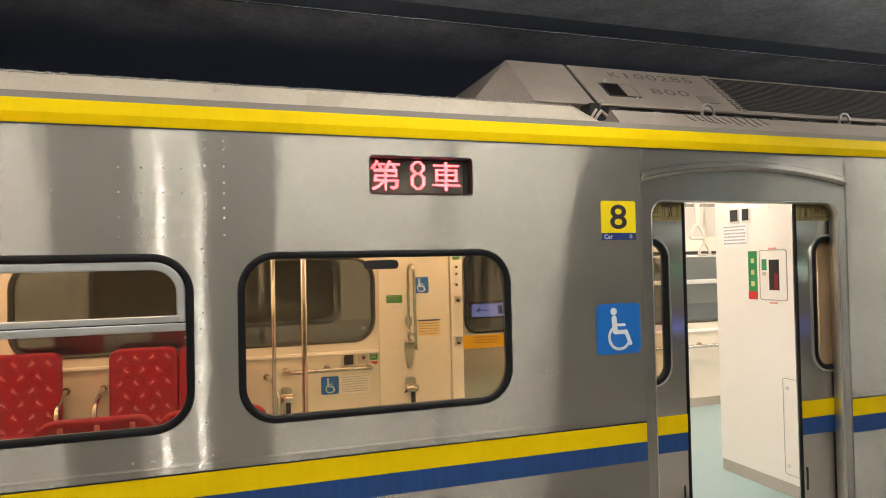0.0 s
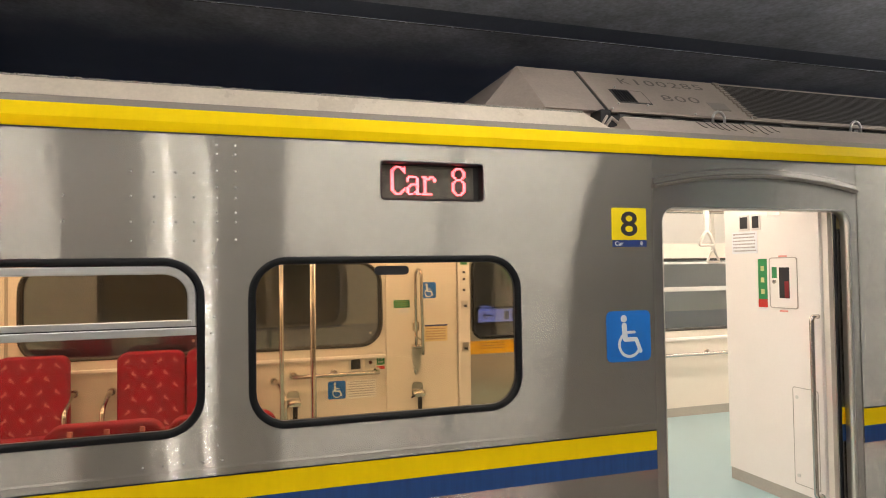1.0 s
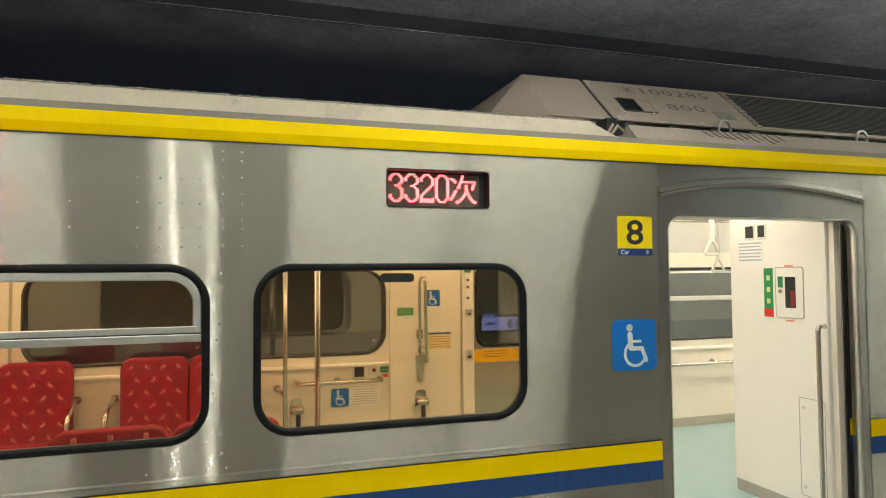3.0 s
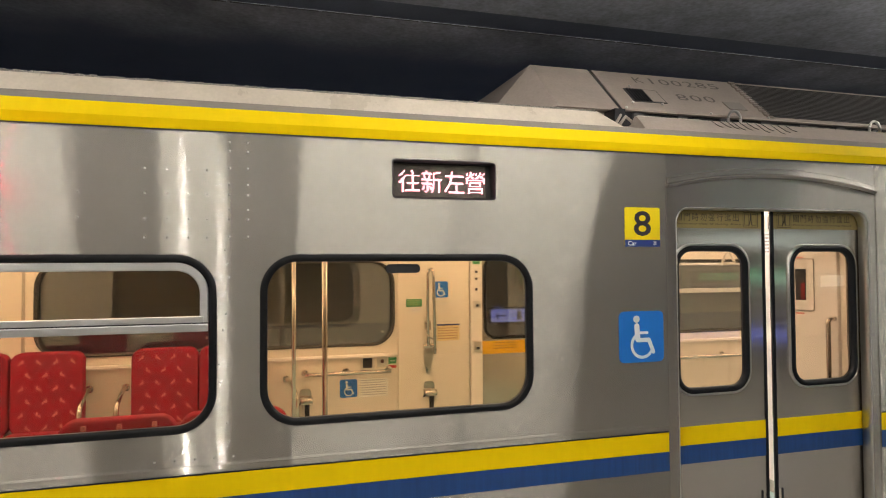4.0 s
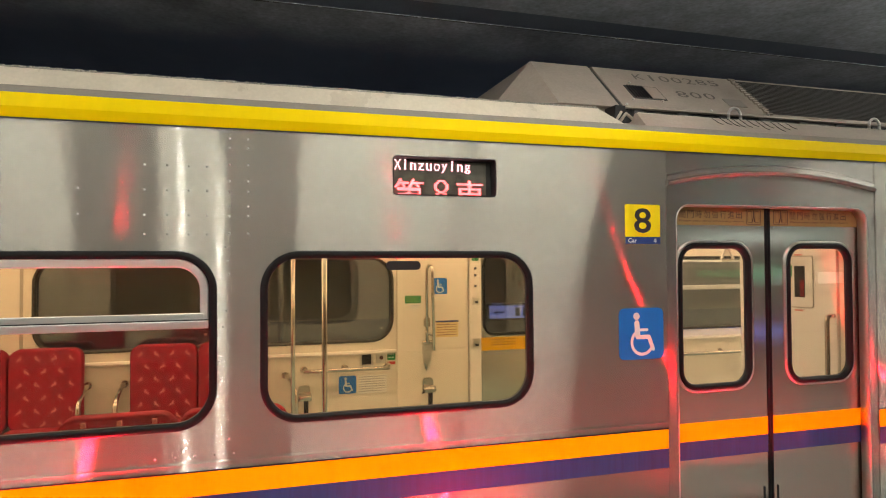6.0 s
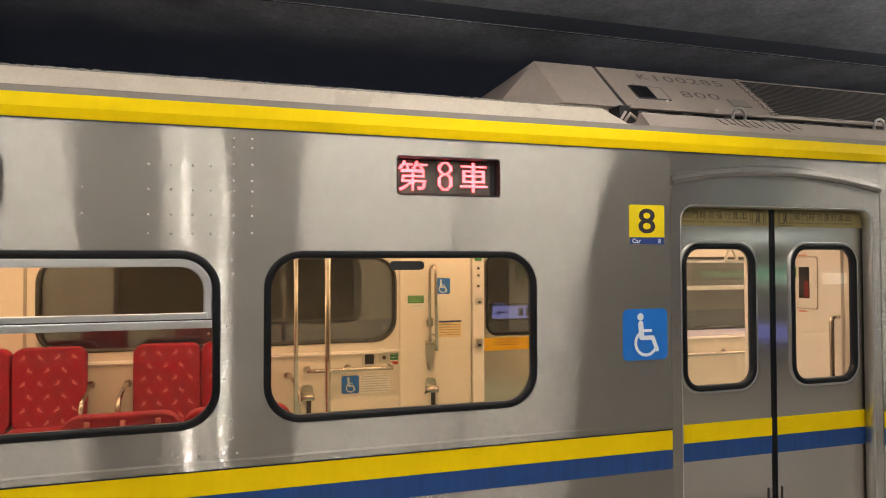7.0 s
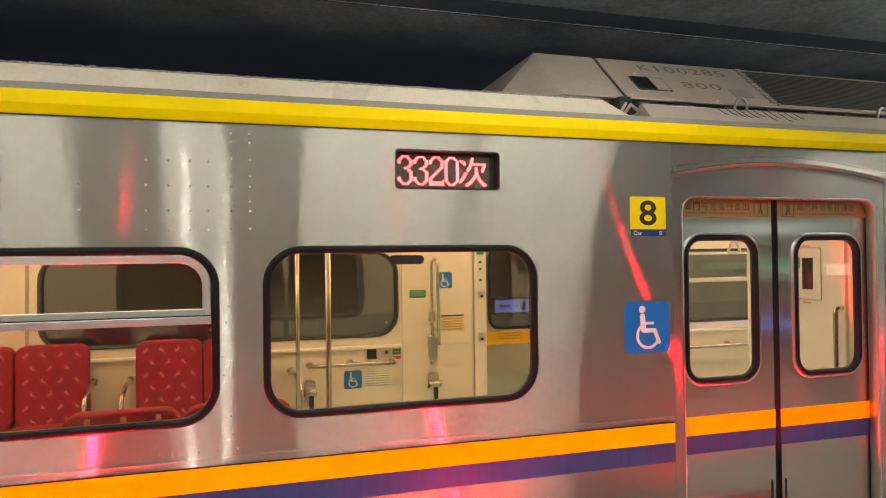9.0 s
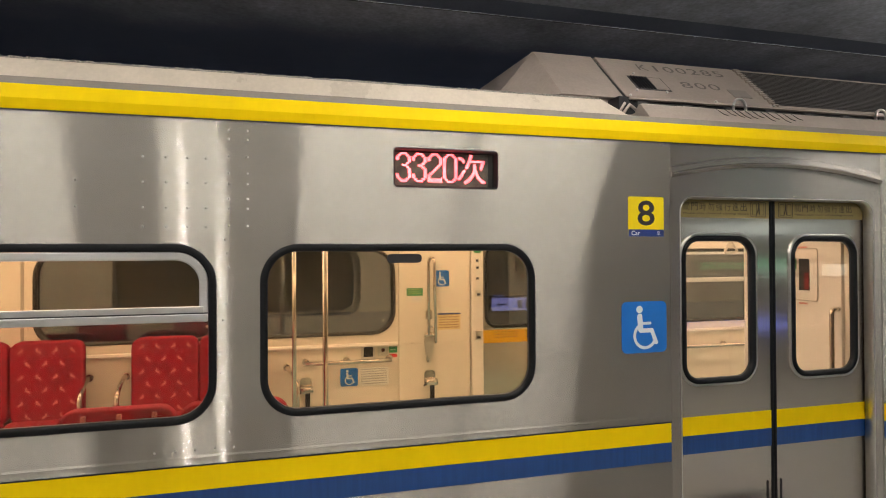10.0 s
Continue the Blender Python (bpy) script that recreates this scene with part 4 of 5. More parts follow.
    # dark ribbed mesh panel
    g = B(); quad(g, 3.335, 8.4, 0.10, 0.93, 0.006)
    part("mesh_panel", g, AC_MESH, u, "dark corrugated intake mesh")
    g = B()
    for i in range(22):
        quad(g, 3.33, 8.4, 0.11 + i * 0.037, 0.125 + i * 0.037, 0.014)
    tagged(part("mesh_ribs", g, mat("rib_grey", (0.075, 0.07, 0.068), 0.6, grain=0.2, stain=0.15), u), kind="stuff")
    g = B()
    for i in range(18):
        k = 0.06 + i * 0.052
        quad(g, 3.30 - 0.008 * (i % 2), 3.345, k, k + 0.03, 0.012)
    part("saw_edge", g, AC_PAINT, u, "serrated panel edge")
    # tabs under the flange, screws and lifting rings
    for i in range(14):
        x = 2.30 + i * 0.31
        g = B(); box(g, x, x + 0.07, 0.365, 0.41, 2.49, 2.56, 0.004)
        part("tab", g, AC_MESH, u)
    g = B(); bmesh.ops.create_uvsphere(g, u_segments=8, v_segments=5, radius=0.009)
    me = part("screw", g, STEEL_TRIM, u).data
    for x, k in ((2.26, 0.06), (2.42, 0.62), (2.55, 0.20), (2.86, 0.05), (2.34, 0.20), (3.3, 0.05)):
        o = new("screw", me)
        o.parent, o.location = u, Vector(face(x, k)) + Vector((0, -0.004, 0.004))
    for x in (2.97, 4.10, 5.2):
        g = B(); tube(g, [(x + 0.045 * math.cos(a), 0.30, 2.545 + 0.048 * math.sin(a)) for a in [math.pi * i / 12 for i in range(13)]], 0.009, 8)
        tube(g, [(x - 0.045, 0.30, 2.44), (x - 0.045, 0.30, 2.546)], 0.009, 8), tube(g, [(x + 0.045, 0.30, 2.44), (x + 0.045, 0.30, 2.546)], 0.009, 8)
        part("lifting_ring", g, STEEL_TRIM, u, "bent steel lifting ring", smooth=True)
    c = thing("roof_cable", "thin dark cables looped along the roof edge", "cable")
    rnd = random.Random(7)
    for i in range(11):
        x = 2.67 + i * 0.052 + rnd.uniform(-0.012, 0.012)
        d = rnd.uniform(0.035, 0.065)
        k = d / 0.07
        pts = [(x, 0.142, 2.483), (x + 0.012, 0.132 - 0.025 * k, 2.474 - 0.024 * k), (x + 0.022, 0.132 - 0.055 * k, 2.474 - 0.054 * k), (x + 0.045, 0.130 - 0.068 * k, 2.472 - 0.066 * k)]
        g = B(); tube(g, arc_pts(pts, 0.008, 3), 0.0019, 6)
        part("strand", g, BLACK, c)
    b = thing("roof_bracket", "dark folded bracket at the roof step", "bracket")
    g = B(); box(g, 2.13, 2.20, 0.30, 0.42, 2.44, 2.56, 0.006)
    part("plate", g, BLACK, b)
    g = B(); tube(g, [(2.10, 0.22, 2.43), (2.17, 0.25, 2.50), (2.27, 0.27, 2.445)], 0.010, 6); tube(g, [(2.05, 0.18, 2.42), (2.12, 0.22, 2.50)], 0.008, 6)
    part("strut", g, AC_PAINT, b)


# ---- inside: seats ----
def cushion(bm, x0, x1, y0, y1, z0, z1, r=0.06, puff=0.015):
    """A padded slab with rounded outline and soft edges."""
    loops = []
    for d, y in ((0.022, y0 + puff), (0.006, y0 + 0.006 + puff * 0.5), (0.0, y0 + 0.03), (0.0, y1 - 0.03), (0.006, y1 - 0.008), (0.022, y1)):
        loops.append([(x, y, z) for x, z in rrect(x0 + d, x1 - d, z0 + d, z1 - d, r - d * 0.5, 5)])
    loft(bm, loops)
    bm.verts.ensure_lookup_table()
    k = len(loops[0])
    vs = bm.verts[-k * len(loops):]
    bm.faces.new(list(reversed(vs[:k]))), bm.faces.new(vs[-k:])
    bmesh.ops.recalc_face_normals(bm, faces=bm.faces)
    return bm


def seat(x0, far, group):
    s = thing("passenger_chair", "red patterned cloth passenger chair with rounded backrest", "chair", group)
    w = 0.492
    top = 1.015 if far else 0.968
    by0, by1 = (2.56, 2.70) if far else (0.19, 0.31)
    g = B(); cushion(g, x0, x0 + w, by0, by1, 0.40, top, 0.075)
    part("backrest", g, SEAT, s, smooth=True)
    g = B(); box(g, x0 + 0.004, x0 + w - 0.004, 2.12 if far else 0.30, 2.56 if far else 0.74, 0.32, 0.44, 0.035)
    part("seat_cushion", g, SEAT, s, smooth=True)
    g = B(); box(g, x0 + 0.01, x0 + w - 0.01, 2.30 if far else 0.20, 2.70 if far else 0.60, FLOOR, 0.32)
    part("seat_box", g, SKIRT, s)
    # woven marks on the backrest: rows of small bent strokes
    g = B()
    for r in range(6):
        for c in range(4):
            cx, cz = x0 + 0.075 + c * 0.115 + (0.045 if r % 2 else 0), 0.95 - r * 0.098
            if cx > x0 + w - 0.05:
                continue
            k = 1 if (r + c) % 2 else -1
            q = 0.86
            a = [(-0.014 * k, 0.024), (-0.020 * k, 0.002), (-0.017 * k, -0.012), (0.004 * k, -0.016), (0.014 * k, -0.028), (0.027 * k, -0.026), (0.013 * k, -0.002), (-0.001 * k, 0.002), (0.000 * k, 0.022)]
            yy = by0 + 0.0135
            vs = [g.verts.new((cx + p * q, yy, cz + v * q)) for p, v in a]
            g.faces.new(vs)
    if far:
        part("woven_marks", g, SEAT_MARK, s, "pale woven marks")
    else:
        g.free()
        g = B()
        for c in range(3):
            cx = x0 + 0.10 + c * 0.145
            box(g, cx, cx + 0.022, by0 - 0.001, by0 + 0.03, top - 0.050, top - 0.020, 0.004)
        part("woven_marks", g, SEAT_MARK, s, "pale woven marks")


def seats():
    for x in (-2.60, -2.10, -1.597, -0.772, -0.275):
        seat(x, True, "seats along the far wall")
    for x in (-1.74, -0.725, -0.222):
        seat(x, False, "seats along the near wall")


def arm_rail(x, lean):
    a = thing("seat_arm_rail", "bent chrome arm rail fixed to the cabin wall", "rail", "arm rails")
    g = B(); tube(g, [(x, FAR - 0.001, 0.69), (x, FAR - 0.016, 0.69)], 0.030, 18)
    part("flange", g, CHROME, a, "round chrome flange")
    g = B(); tube(g, arc_pts([(x, FAR - 0.01, 0.69), (x + lean * 0.3, FAR - 0.10, 0.69), (x + lean, FAR - 0.30, 0.60), (x + lean, FAR - 0.32, 0.30)], 0.06), 0.0185, 14)
    part("tube", g, CHROME, a)


def grab_pole(x, y, label):
    p = thing("grab_pole", label, "pole", "grab poles")
    g = B(); tube(g, [(x, y, FLOOR), (x, y, 2.24)], 0.0165, 16)
    part("tube", g, CHROME, p)
    g = B(); tube(g, [(x, y, FLOOR), (x, y, FLOOR + 0.02)], 0.035, 16)
    part("flange", g, CHROME, p)


def wall_rail(x0, x1, z, group, feet):
    r = thing("wall_handrail", "horizontal chrome handrail on wall brackets", "handrail", group)
    g = B(); tube(g, [(x0, FAR - 0.085, z), (x1, FAR - 0.085, z)], 0.019, 14)
    part("tube", g, CHROME, r)
    for x in feet:
        g = B(); tube(g, [(x, FAR, z + 0.004), (x, FAR - 0.012, z + 0.004)], 0.032, 16); tube(g, [(x, FAR - 0.01, z + 0.004), (x, FAR - 0.085, z)], 0.012, 10)
        part("bracket", g, CHROME, r)


def lock_box(x0, z0, y):
    b = thing("wheelchair_anchor", "chrome wheelchair anchor box with black strap", "anchor", "wheelchair anchors")
    g = B(); disc_plate(g, rrect(x0 + 0.002, x0 + 0.105, z0 + 0.02, z0 + 0.155, 0.035, 5), y - 0.006, y)
    part("back_plate", g, CHROME, b)
    g = B(); tube(g, [(x0 + 0.008, y - 0.045, z0 + 0.055), (x0 + 0.112, y - 0.045, z0 + 0.055)], 0.030, 14)
    box(g, x0 + 0.008, x0 + 0.112, y - 0.07, y - 0.004, z0 + 0.028, z0 + 0.056, 0.004)
    part("reel_cover", g, CHROME, b)
    g = B(); box(g, x0 + 0.045, x0 + 0.085, y - 0.050, y - 0.042, z0 - 0.14, z0 + 0.03), tube(g, [(x0 - 0.012, y - 0.04, z0 + 0.02), (x0 + 0.02, y - 0.04, z0 + 0.05)], 0.010, 8)
    part("strap", g, BLACK, b, "black webbing strap")


def far_windows(car):
    for k, (a, b) in enumerate(FAR_WINS):
        g = B()
        frame_ring(g, a - 0.005, b + 0.005, 0.940, 1.705, 0.205, [(0.0, FAR + 0.002), (0.003, FAR - 0.008), (0.010, FAR - 0.011), (0.022, FAR - 0.006), (0.025, FAR + 0.02), (0.025, FAR + 0.10), (0.0, FAR + 0.10)], 10)
        w = part("far_window", g, FAR_SEAL, car, "dark gasket of a far window", smooth=True)
        g = B(); disc_plate(g, rrect(a + 0.018, b - 0.018, 0.961, 1.684, 0.18), FAR + 0.05, FAR + 0.055)
        p = part("pane", g, GLASS_FAR, w, "dark reflective glass")
        p.visible_shadow = False
        if k == 2:
            g = B(); box(g, a + 0.03, b - 0.03, FAR + 0.015, FAR + 0.045, 1.352, 1.400, 0.006)
            part("sash_rail", g, ALU, w)
            g = B(); box(g, a + 0.03, b - 0.03, FAR + 0.015, FAR + 0.045, 1.640, 1.664, 0.005)
            part("sash_rail", g, ALU, w)
        g = B(); tube(g, [(b - 0.10, FAR + 0.050, 1.06), (b - 0.10, FAR + 0.043, 1.06)], 0.012, 12)
        part("stud", g, STEEL_TRIM, w)
    # far doors, shut
    for x0, x1 in ((2.21, 2.975), (2.985, 3.75)):
        g = B()
        a, b = (x0 + 0.045, x0 + 0.60) if x0 < 2.9 else (x1 - 0.60, x1 - 0.045)
        sheet(g, [(x0, FLOOR), (x1, FLOOR), (x1, 1.96), (x0, 1.96)], [rrect(a, b, 0.965, 1.73, 0.11)], FAR + 0.03, FAR + 0.06)
        dl = part("far_door_leaf", g, STEEL_DOOR, car, "plain steel far door leaf")
        g = B(); frame_ring(g, a - 0.012, b + 0.012, 0.953, 1.742, 0.12, [(0, FAR + 0.031), (0.004, FAR + 0.020), (0.024, FAR + 0.020), (0.030, FAR + 0.031), (0.03, FAR + 0.06), (0, FAR + 0.06)], 8)
        part("gasket", g, RUBBER, dl, smooth=True)
        g = B(); disc_plate(g, rrect(a + 0.01, b - 0.01, 0.975, 1.72, 0.10), FAR + 0.042, FAR + 0.046)
        p = part("pane", g, GLASS_FAR, dl, "dark reflective glass")
        p.visible_shadow = False
        g = B(); box(g, x0 + 0.01, x1 - 0.01, FAR + 0.0285, FAR + 0.030, 0.815, 0.938)
        st = part("warning_strip", g, mat("strip_orange", (0.78, 0.42, 0.006), 0.4, grain=0.03, stain=0.05), dl, "yellow warning strip with small text")
        g = B(); bars(g, x0 + 0.12, x0 + 0.38, 0.850, 0.925, FAR + 0.0282, 3, 3); bars(g, x0 + 0.45, x0 + 0.72, 0.850, 0.925, FAR + 0.0282, 3, 4)
        part("print", g, SIGN_DARK, st)


def flat_notice(name, label, x0, x1, z0, z1, y, m, lines=0, ink=None, seed=1, cat="notice"):
    s = thing(name, label, cat)
    g = B(); box(g, x0, x1, y - 0.0025, y, z0, z1)
    part("plate", g, m, s)
    if lines:
        g = B(); bars(g, x0 + 0.012, x1 - 0.012, z0 + 0.006, z1 - 0.006, y - 0.0026, lines, seed)
        part("print", g, ink or SIGN_DARK, s)
    return s


def cabin_fittings():
    arm_rail(-1.105, -0.012), arm_rail(-0.838, -0.025), arm_rail(0.415, 0.07)
    grab_pole(0.424, 2.0, "slim chrome grab pole rising beside the seats")
    grab_pole(0.512, 0.80, "slim chrome grab pole near the window")
    wall_rail(0.57, 1.32, 0.722, "cabin handrails", (0.575, 0.93, 1.315))
    wall_rail(4.20, 5.70, 0.700, "cabin handrails", (4.25, 4.90, 5.60))
    lock_box(0.525, 0.44, FAR), lock_box(1.63, 0.45, FAR - 0.03)
    access_sign(0.877, 1.033, 0.496, 0.654, FAR, "small blue wheelchair sticker below the handrail")
    access_sign(1.728, 1.874, 1.361, 1.509, FAR - 0.03, "small blue wheelchair sticker on the wall panel")
    ink = mat("grey_ink", (0.30, 0.27, 0.24), 0.6)
    flat_notice("printed_notice", "white printed notice beside the wheelchair sticker", 1.048, 1.309, 0.49, 0.65, FAR, PAPER, 7, ink, 11)
    flat_notice("emergency_sticker", "small green emergency sticker on the wall panel", 1.472, 1.621, 1.282, 1.352, FAR - 0.03, SIGN_GREEN, 3, PALE_GREEN, 12)
    flat_notice("small_notice", "tiny pale label under the green sticker", 1.52, 1.612, 1.235, 1.272, FAR - 0.03, SIGN_WHITE, 2, ink, 13)
    flat_notice("route_map", "yellowish route notice with dark top band", 1.761, 1.98, 0.965, 1.118, FAR - 0.03, mat("map_paper", (0.80, 0.62, 0.30), 0.5, grain=0.03, stain=0.05), 6, mat("map_ink", (0.25, 0.12, 0.06), 0.5), 14)
    flat_notice("map_band", "dark band topping the route notice", 1.761, 1.98, 1.104, 1.118, FAR - 0.034, SIGN_NAVY)
    flat_notice("call_sticker", "green and white emergency call sticker", 1.315, 1.388, 0.775, 0.87, FAR, SIGN_GREEN, 3, SIGN_WHITE, 15)
    flat_notice("call_label", "small red label beneath the call sticker", 1.315, 1.388, 0.735, 0.762, FAR, SIGN_RED)
    # call panel: a dark intercom and a push button
    p = thing("intercom", "dark intercom grille in a chrome frame", "intercom")
    g = B(); box(g, 1.062, 1.186, FAR - 0.010, FAR, 0.728, 0.860, 0.004)
    part("frame", g, STEEL_TRIM, p)
    g = B(); box(g, 1.082, 1.166, FAR - 0.014, FAR - 0.008, 0.748, 0.840, 0.002)
    part("grille", g, BLACK, p)
    p = thing("call_button", "chrome call button plate with dark button", "button")
    g = B(); box(g, 1.211, 1.304, FAR - 0.008, FAR, 0.752, 0.852, 0.004)
    part("plate", g, STEEL_TRIM, p)
    g = B(); tube(g, [(1.2575, FAR - 0.006, 0.802), (1.2575, FAR - 0.018, 0.802)], 0.017, 16)
    part("button", g, mat("button_red", (0.10, 0.02, 0.015), 0.4), p)
    # folding support bar on the panel
    y = FAR - 0.03
    r = thing("folding_grab_bar", "folded chrome support bar hinged to the wall panel", "grab bar")
    g = B(); tube(g, arc_pts([(1.665, y - 0.05, 0.93), (1.665, y - 0.05, 1.60), (1.690, y - 0.07, 1.64), (1.705, y - 0.10, 1.60), (1.715, y - 0.10, 0.86)], 0.03), 0.0145, 12)
    part("bar", g, CHROME, r)
    g = B(); a = [(1.631, 0.950), (1.732, 0.950), (1.722, 0.83), (1.700, 0.685), (1.685, 0.668), (1.668, 0.668), (1.655, 0.685), (1.636, 0.83)]
    disc_plate(g, a, y - 0.012, y)
    part("hinge_plate", g, STEEL_TRIM, r, "tapered steel hinge plate")
    g = B(); tube(g, [(1.625, y - 0.04, 0.93), (1.735, y - 0.04, 0.93)], 0.022, 12); box(g, 1.640, 1.700, y - 0.04, y, 1.07, 1.15, 0.006); tube(g, [(1.64, y - 0.06, 1.04), (1.69, y - 0.06, 1.00), (1.72, y - 0.06, 0.98)], 0.007, 8)
    part("latch", g, CHROME, r)
    # devices on the far door post
    d = thing("door_control", "small door control cover on the white post", "control")
    g = B(); box(g, 2.105, 2.175, FAR - 0.064, FAR - 0.055, 1.385, 1.64, 0.004)
    part("cover", g, WALL_WHITE, d)
    g = B()
    for z in (1.42, 1.52, 1.585):
        box(g, 2.125, 2.15, FAR - 0.067, FAR - 0.063, z, z + 0.022)
    part("keys", g, SIGN_DARK, d)
    flat_notice("exit_sticker", "small green exit sticker atop the post", 2.105, 2.175, 1.665, 1.72, FAR - 0.055, SIGN_GREEN, 1, SIGN_WHITE, 16)
    for z0, z1 in ((1.26, 1.33), (0.865, 0.95)):
        d = thing("door_latch", "small steel latch on the white post", "latch", "post latches")
        g = B(); box(g, 2.11, 2.175, FAR - 0.075, FAR - 0.055, z0, z1, 0.005)
        part("plate", g, STEEL_TRIM, d)
        g = B(); box(g, 2.130, 2.160, FAR - 0.082, FAR - 0.074, z0 + 0.012, z0 + 0.034)
        part("slot", g, BLACK, d)
    # sign on the tunnel wall, seen through the far door's glass
    s = thing("track_sign", "blue-white lit direction sign on the tunnel wall", "sign")
    g = B(); box(g, 2.84, 3.77, 4.28, 4.35, 0.96, 1.16)
    part("casing", g, BLACK, s)
    g = B(); box(g, 2.87, 3.74, 4.274, 4.28, 0.985, 1.135)
    part("lit_face", g, SIGN_LIT, s)
    g = B(); tube(g, [(3.06, 4.272, 1.06), (2.93, 4.272, 1.06)], 0.008, 6); tube(g, [(2.97, 4.272, 1.095), (2.93, 4.272, 1.06), (2.97, 4.272, 1.025)], 0.008, 6)
    for x in (3.20, 3.30, 3.56):
        box(g, x, x + 0.06, 4.270, 4.274, 1.01, 1.11)
    part("marks", g, SIGN_NAVY, s)


def door_cabinet():
    """White equipment cabinet beside the doorway."""
    X = 3.60
    c = thing("equipment_cabinet", "tall white equipment cabinet beside the train door", "cabinet")
    g = B(); box(g, X, 4.45, 0.165, 0.995, FLOOR + 0.085, 2.235, 0.004)
    part("body", g, WALL_WHITE, c)
    g = B(); box(g, X + 0.006, 4.44, 0.17, 0.990, FLOOR, FLOOR + 0.084)
    part("plinth", g, SKIRT, c, "greyish brown plinth")

    def plate(nm, y0, y1, z0, z1, t, m, par=c, lab="", bev=0.0, off=0.0):
        g = B(); box(g, X - t - off, X - off, y0, y1, z0, z1, bev)
        return part(nm, g, m, par, lab)
    for y0, y1 in ((0.745, 0.842), (0.640, 0.725)):
        f = plate("vent_frame", y0, y1, 1.875, 1.990, 0.006, STEEL_TRIM, c, "steel framed vent", 0.002)
        plate("vent_hole", y0 + 0.014, y1 - 0.014, 1.892, 1.975, 0.004, BLACK, f, "", 0.0, 0.006)
    k = plate("key_switch", 0.47, 0.575, 1.965, 2.01, 0.006, STEEL_TRIM, c, "steel key switch plate", 0.002)
    n = plate("printed_notice", 0.675, 0.918, 1.713, 1.870, 0.002, SIGN_WHITE, c, "white printed notice")
    g = B()
    rnd = random.Random(21)
    for i in range(6):
        y = 0.905
        while y > 0.70:
            w = rnd.uniform(0.010, 0.018)
            box(g, X - 0.0026, X - 0.002, y - w * 0.7, y, 1.848 - i * 0.024, 1.858 - i * 0.024)
            y -= w
    part("print", g, mat("notice_ink", (0.35, 0.32, 0.30), 0.6), n)
    st = plate("safety_strip", 0.593, 0.673, 1.336, 1.672, 0.002, SIGN_GREEN, c, "green safety instruction strip")
    plate("strip_foot", 0.593, 0.673, 1.336, 1.392, 0.002, SIGN_RED, st, "red foot", 0, 0.002)
    for z in (1.58, 1.50, 1.42):
        plate("pictogram", 0.618, 0.648, z + 0.008, z + 0.042, 0.001, PALE_GREEN, st, "", 0, 0.002)
    g = B()
    loft(g, [[(x, y, z) for y, z in rrect(0.335 + d, 0.572 - d, 1.335 + d, 1.680 - d, 0.02, 4)] for d, x in ((0, X), (0.001, X - 0.004), (0.005, X - 0.004), (0.006, X))])
    e = part("extinguisher_door", g, SKIRT, c, "white hatch with a small window")
    plate("hatch_face", 0.342, 0.565, 1.342, 1.673, 0.003, WALL_WHITE, e)
    plate("window", 0.400, 0.485, 1.405, 1.612, 0.002, BLACK, e, "dark little window", 0, 0.003)
    plate("red_bottle", 0.405, 0.440, 1.41, 1.52, 0.001, BOTTLE, e, "red bottle behind glass", 0, 0.005)
    plate("green_label", 0.505, 0.548, 1.54, 1.615, 0.001, SIGN_GREEN, e, "", 0, 0.003)
    g = B(); tube(g, [(X - 0.002, 0.525, 1.515), (X - 0.012, 0.525, 1.515)], 0.014, 12)
    part("latch", g, CHROME, e)
    for z in (1.318, 1.687):
        plate("red_tag", 0.42, 0.49, z - 0.006, z + 0.006, 0.0015, TAG_PINK, c)
    g = B()
    loft(g, [[(x, y, z) for y, z in rrect(0.20 + d, 0.402 - d, 0.19 + d, 0.826 - d, 0.015, 4)] for d, x in ((0, X), (0.001, X - 0.003), (0.004, X - 0.003), (0.005, X))])
    h = part("service_hatch", g, SKIRT, c, "white service hatch")
    plate("hatch_face", 0.206, 0.396, 0.196, 0.820, 0.002, WALL_WHITE, h)
    for z in (0.25, 0.76):
        g = B(); tube(g, [(X - 0.002, 0.365, z), (X - 0.007, 0.365, z)], 0.012, 12)
        part("screw", g, STEEL_TRIM, h)
    p = thing("door_grab_bar", "upright chrome grab bar on the cabinet", "grab bar")
    g = B(); tube(g, arc_pts([(X, 0.185, 1.30), (X - 0.055, 0.185, 1.30), (X - 0.055, 0.185, 0.17), (X, 0.185, 0.17)], 0.03), 0.015, 12)
    part("tube", g, CHROME, p)


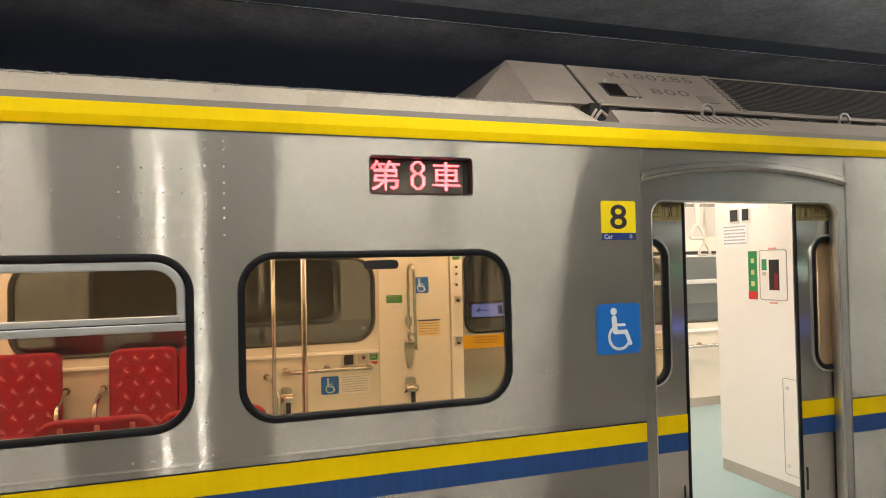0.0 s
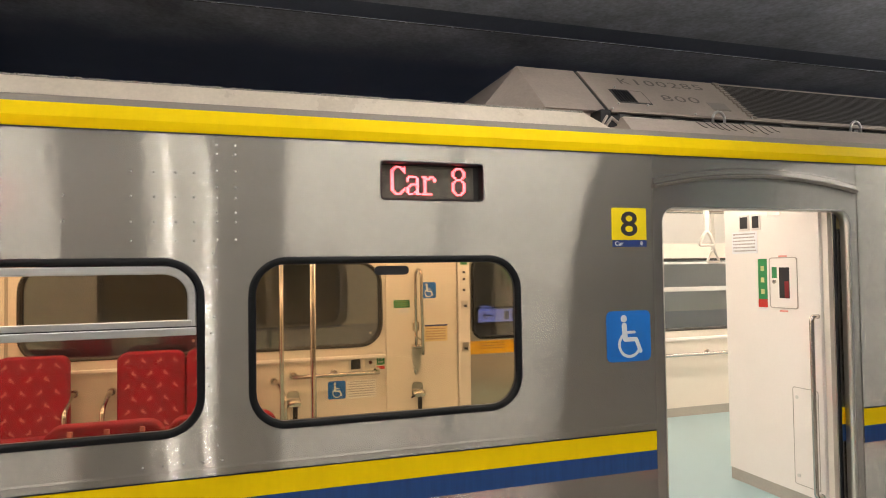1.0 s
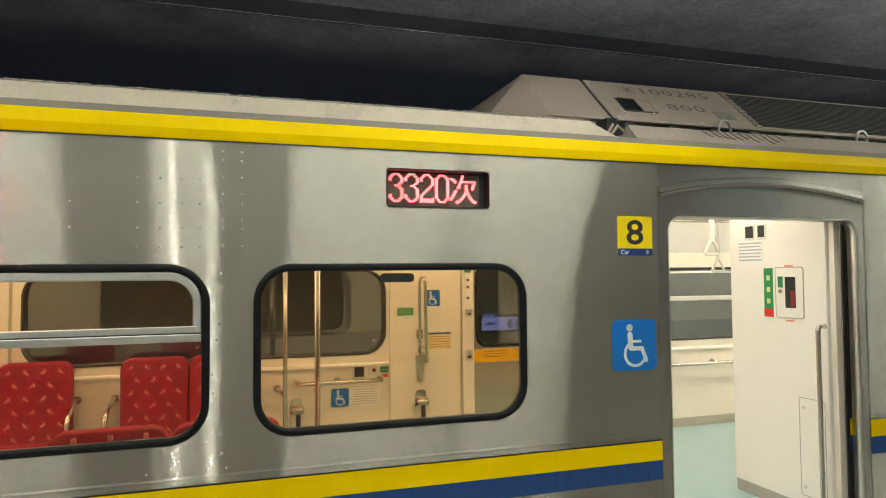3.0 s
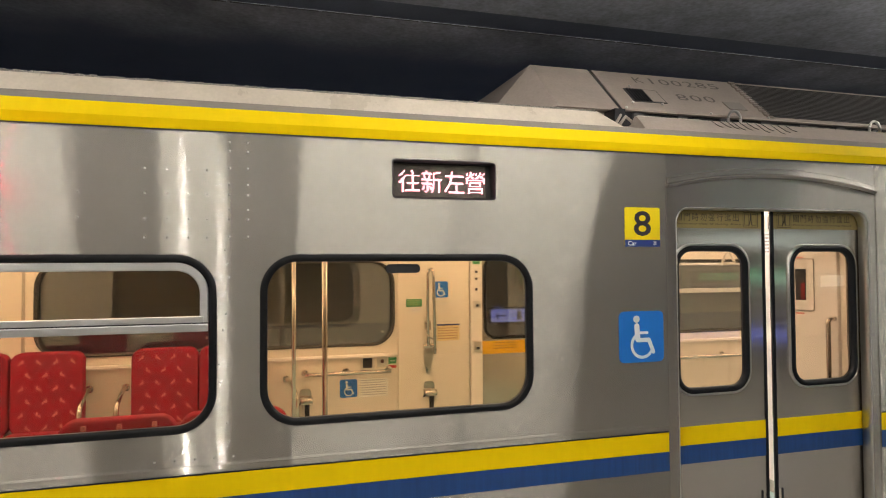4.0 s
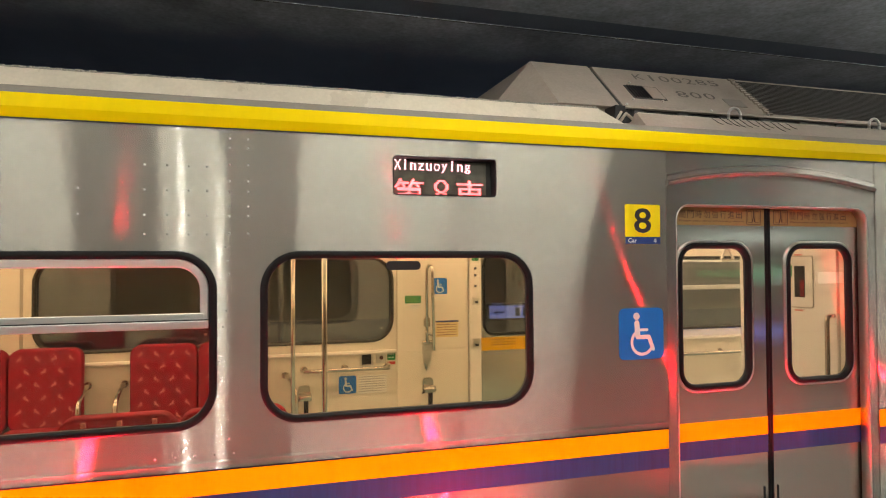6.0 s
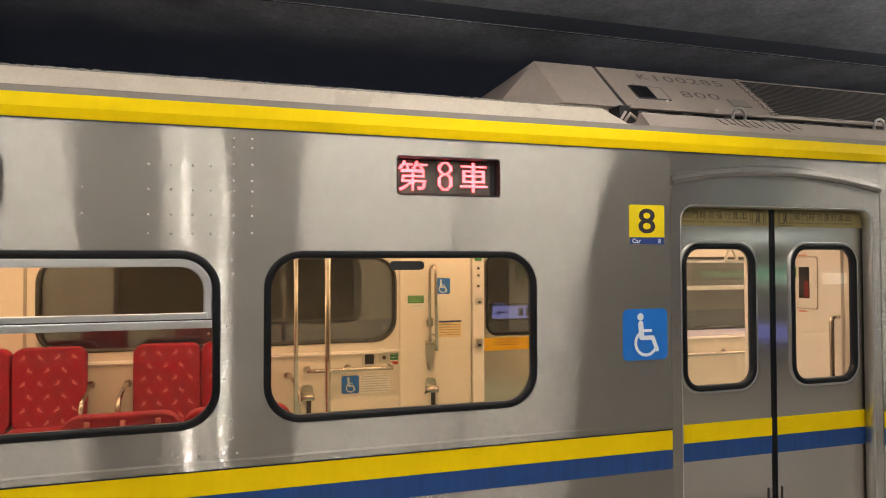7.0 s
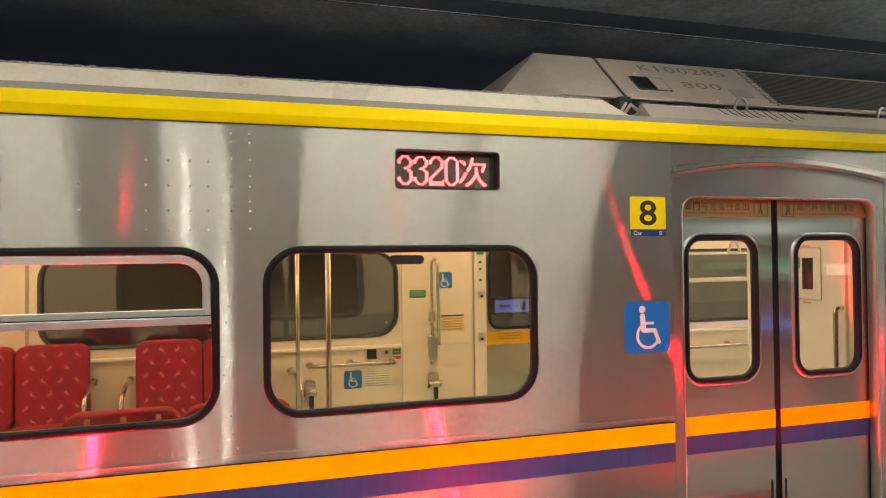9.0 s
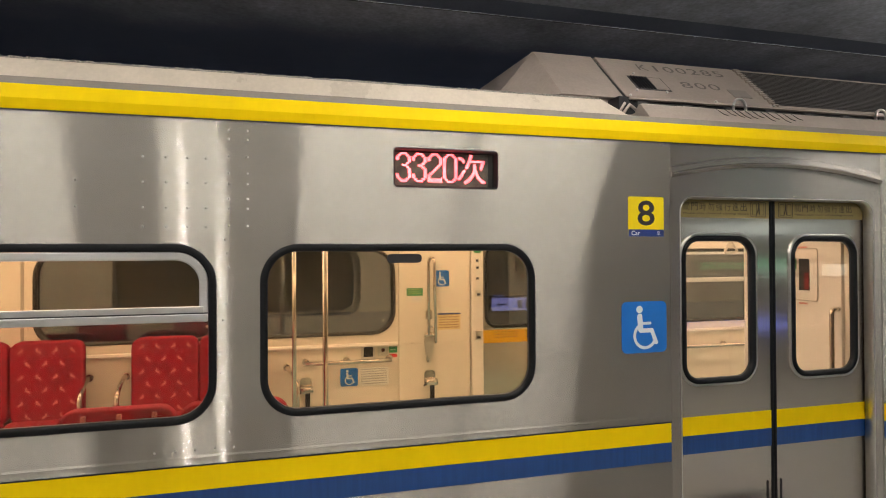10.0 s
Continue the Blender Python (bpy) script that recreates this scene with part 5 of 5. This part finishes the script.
def straps():
    m = mat("strap_white", (0.78, 0.74, 0.68), 0.35, grain=0.02, stain=0.03)
    r = thing("strap_rail", "chrome ceiling rail carrying hanging straps", "rail")
    for y in (1.00, 1.75):
        g = B(); tube(g, [(X0 + 0.2, y, 2.10), (X1 - 0.2, y, 2.10)], 0.015, 10)
        part("tube", g, CHROME, r)
        for i in range(6):
            x = X0 + 0.9 + i * 2.8
            g = B(); tube(g, [(x, y, 2.10), (x, y, 2.24)], 0.010, 8)
            part("bracket", g, CHROME, r)
    for x, y, h in ((3.44, 1.00, 0.078), (4.13, 1.75, -0.045), (4.75, 1.75, 0.0), (5.4, 1.75, 0.0)):
        s = thing("hanging_strap", "white hanging strap with triangular handle", "strap", "hanging straps")
        g = B(); box(g, x - 0.016, x + 0.016, y - 0.006, y + 0.006, 1.795 + h, 2.12, 0.003)
        part("belt", g, m, s)
        g = B(); box(g, x - 0.020, x + 0.020, y - 0.010, y + 0.010, 1.89 + h, 2.0 + h, 0.005)
        part("sleeve", g, m, s)
        g = B(); tube(g, arc_pts([(x, y, 1.810 + h), (x - 0.030, y, 1.780 + h), (x - 0.066, y, 1.702 + h), (x + 0.066, y, 1.702 + h), (x + 0.030, y, 1.780 + h), (x, y, 1.810 + h)], 0.018, 4), 0.0115, 10)
        part("handle", g, m, s)


# ---- build ----
station()
platform_lights()
platform_sign(4.60, 6.20, 0.82, 0.90, -3.0, SIGN_LIT, "low blue lit sign on the platform")
platform_sign(6.85, 7.55, 1.37, 1.51, -3.2, SIGN_LIT_WHITE, "white lit sign on the platform")
platform_sign(5.0, 6.3, 1.47, 1.55, -3.1, SIGN_LIT_GREEN, "green lit exit sign on the platform")
platform_sign(5.2, 6.5, 1.90, 1.98, -3.3, SIGN_LIT_WHITE, "wide white lit sign on the platform")
CAR = carriage()
near_windows(CAR)
far_windows(CAR)
LEAF_L, LEAF_R = leaf(-1, CAR), leaf(1, CAR)
MESSAGES = display(CAR)
number_sign()
access_sign(1.951, 2.223, 1.127, 1.398, 0.0, "large blue wheelchair sticker on the steel side")
INDICATOR = side_indicator()
DRUMS = edge_lamps()
roof_unit()
seats()
cabin_fittings()
door_cabinet()
straps()


# ---- what moves ----
def motions():
    # sliding doors: half the gap at each time
    gap = ((0.0, 0.40), (0.1, 0.452), (0.2, 0.497), (0.3, 0.532), (0.4, 0.558), (0.5, 0.578), (0.7, 0.606), (1.0, 0.632), (1.3, 0.640), (3.3, 0.640),
           (3.4, 0.103), (3.5, 0.092), (3.6, 0.076), (3.7, 0.062), (3.8, 0.051), (3.9, 0.037), (4.0, 0.023), (4.1, 0.0), (4.2, 0.0), (10.0, 0.0))
    walk(LEAF_L, [(t, pose(-d, 0, 0)) for t, d in gap])
    walk(LEAF_R, [(t, pose(d, 0, 0)) for t, d in gap])
    # messages scroll up through the display and go back behind its board
    H = 0.178
    turns = [("car_zh", -1, 0.36), ("car_en", 0.36, 1.86), ("number", 1.86, 3.30), ("to_zh", 3.30, 4.26), ("to_en", 4.26, 5.86), ("car_zh", 5.86, 7.26), ("car_en", 7.26, 8.76), ("number", 8.76, 99)]
    for key, ob in MESSAGES.items():
        rows = []
        for k, a, b in turns:
            if k != key:
                continue
            take_in = 0.07 if a == 3.30 else 0.26
            take_out = 0.07 if b == 3.30 else 0.26
            if a < 0:
                rows.append((0.0, pose(0, 0, 0)))
            else:
                if not rows:
                    rows.append((0.0, pose(0, 0, -H)))
                else:
                    t = rows[-1][0]
                    rows += [(t + 0.2, pose(0, 0.030, H)), (t + 0.5, pose(0, 0.030, -H)), (t + 0.7, pose(0, 0, -H))]
                rows += [(a, pose(0, 0, -H)), (a + take_in, pose(0, 0, 0))]
            if b < 10:
                rows += [(b, pose(0, 0, 0)), (b + take_out, pose(0, 0, H))]
        rows.append((10.0, rows[-1][1]))
        walk(ob, rows)
    # warning lamps turn their lit side up, then down again
    f = 1 / 30

    def flips(start, times, base):
        rows, a = [(0.0, start)], start
        for t in times:
            rows += [(t, a), (t + f, a + 60), (t + 2 * f, a + 120), (t + 3 * f, a + 180)]
            a += 180
        return rows + [(10.0, a)]
    for d in DRUMS:
        p = d.location.copy()
        walk(d, [(t, pose(p.x, p.y, p.z, a, 0, 0)) for t, a in flips(180, (0.97, 2.50, 4.83, 6.33, 7.80, 9.30), p)])
    p = INDICATOR.location.copy()
    walk(INDICATOR, [(t, pose(p.x, p.y, p.z, 0, 0, a)) for t, a in flips(0, (4.13,), p)])


motions()
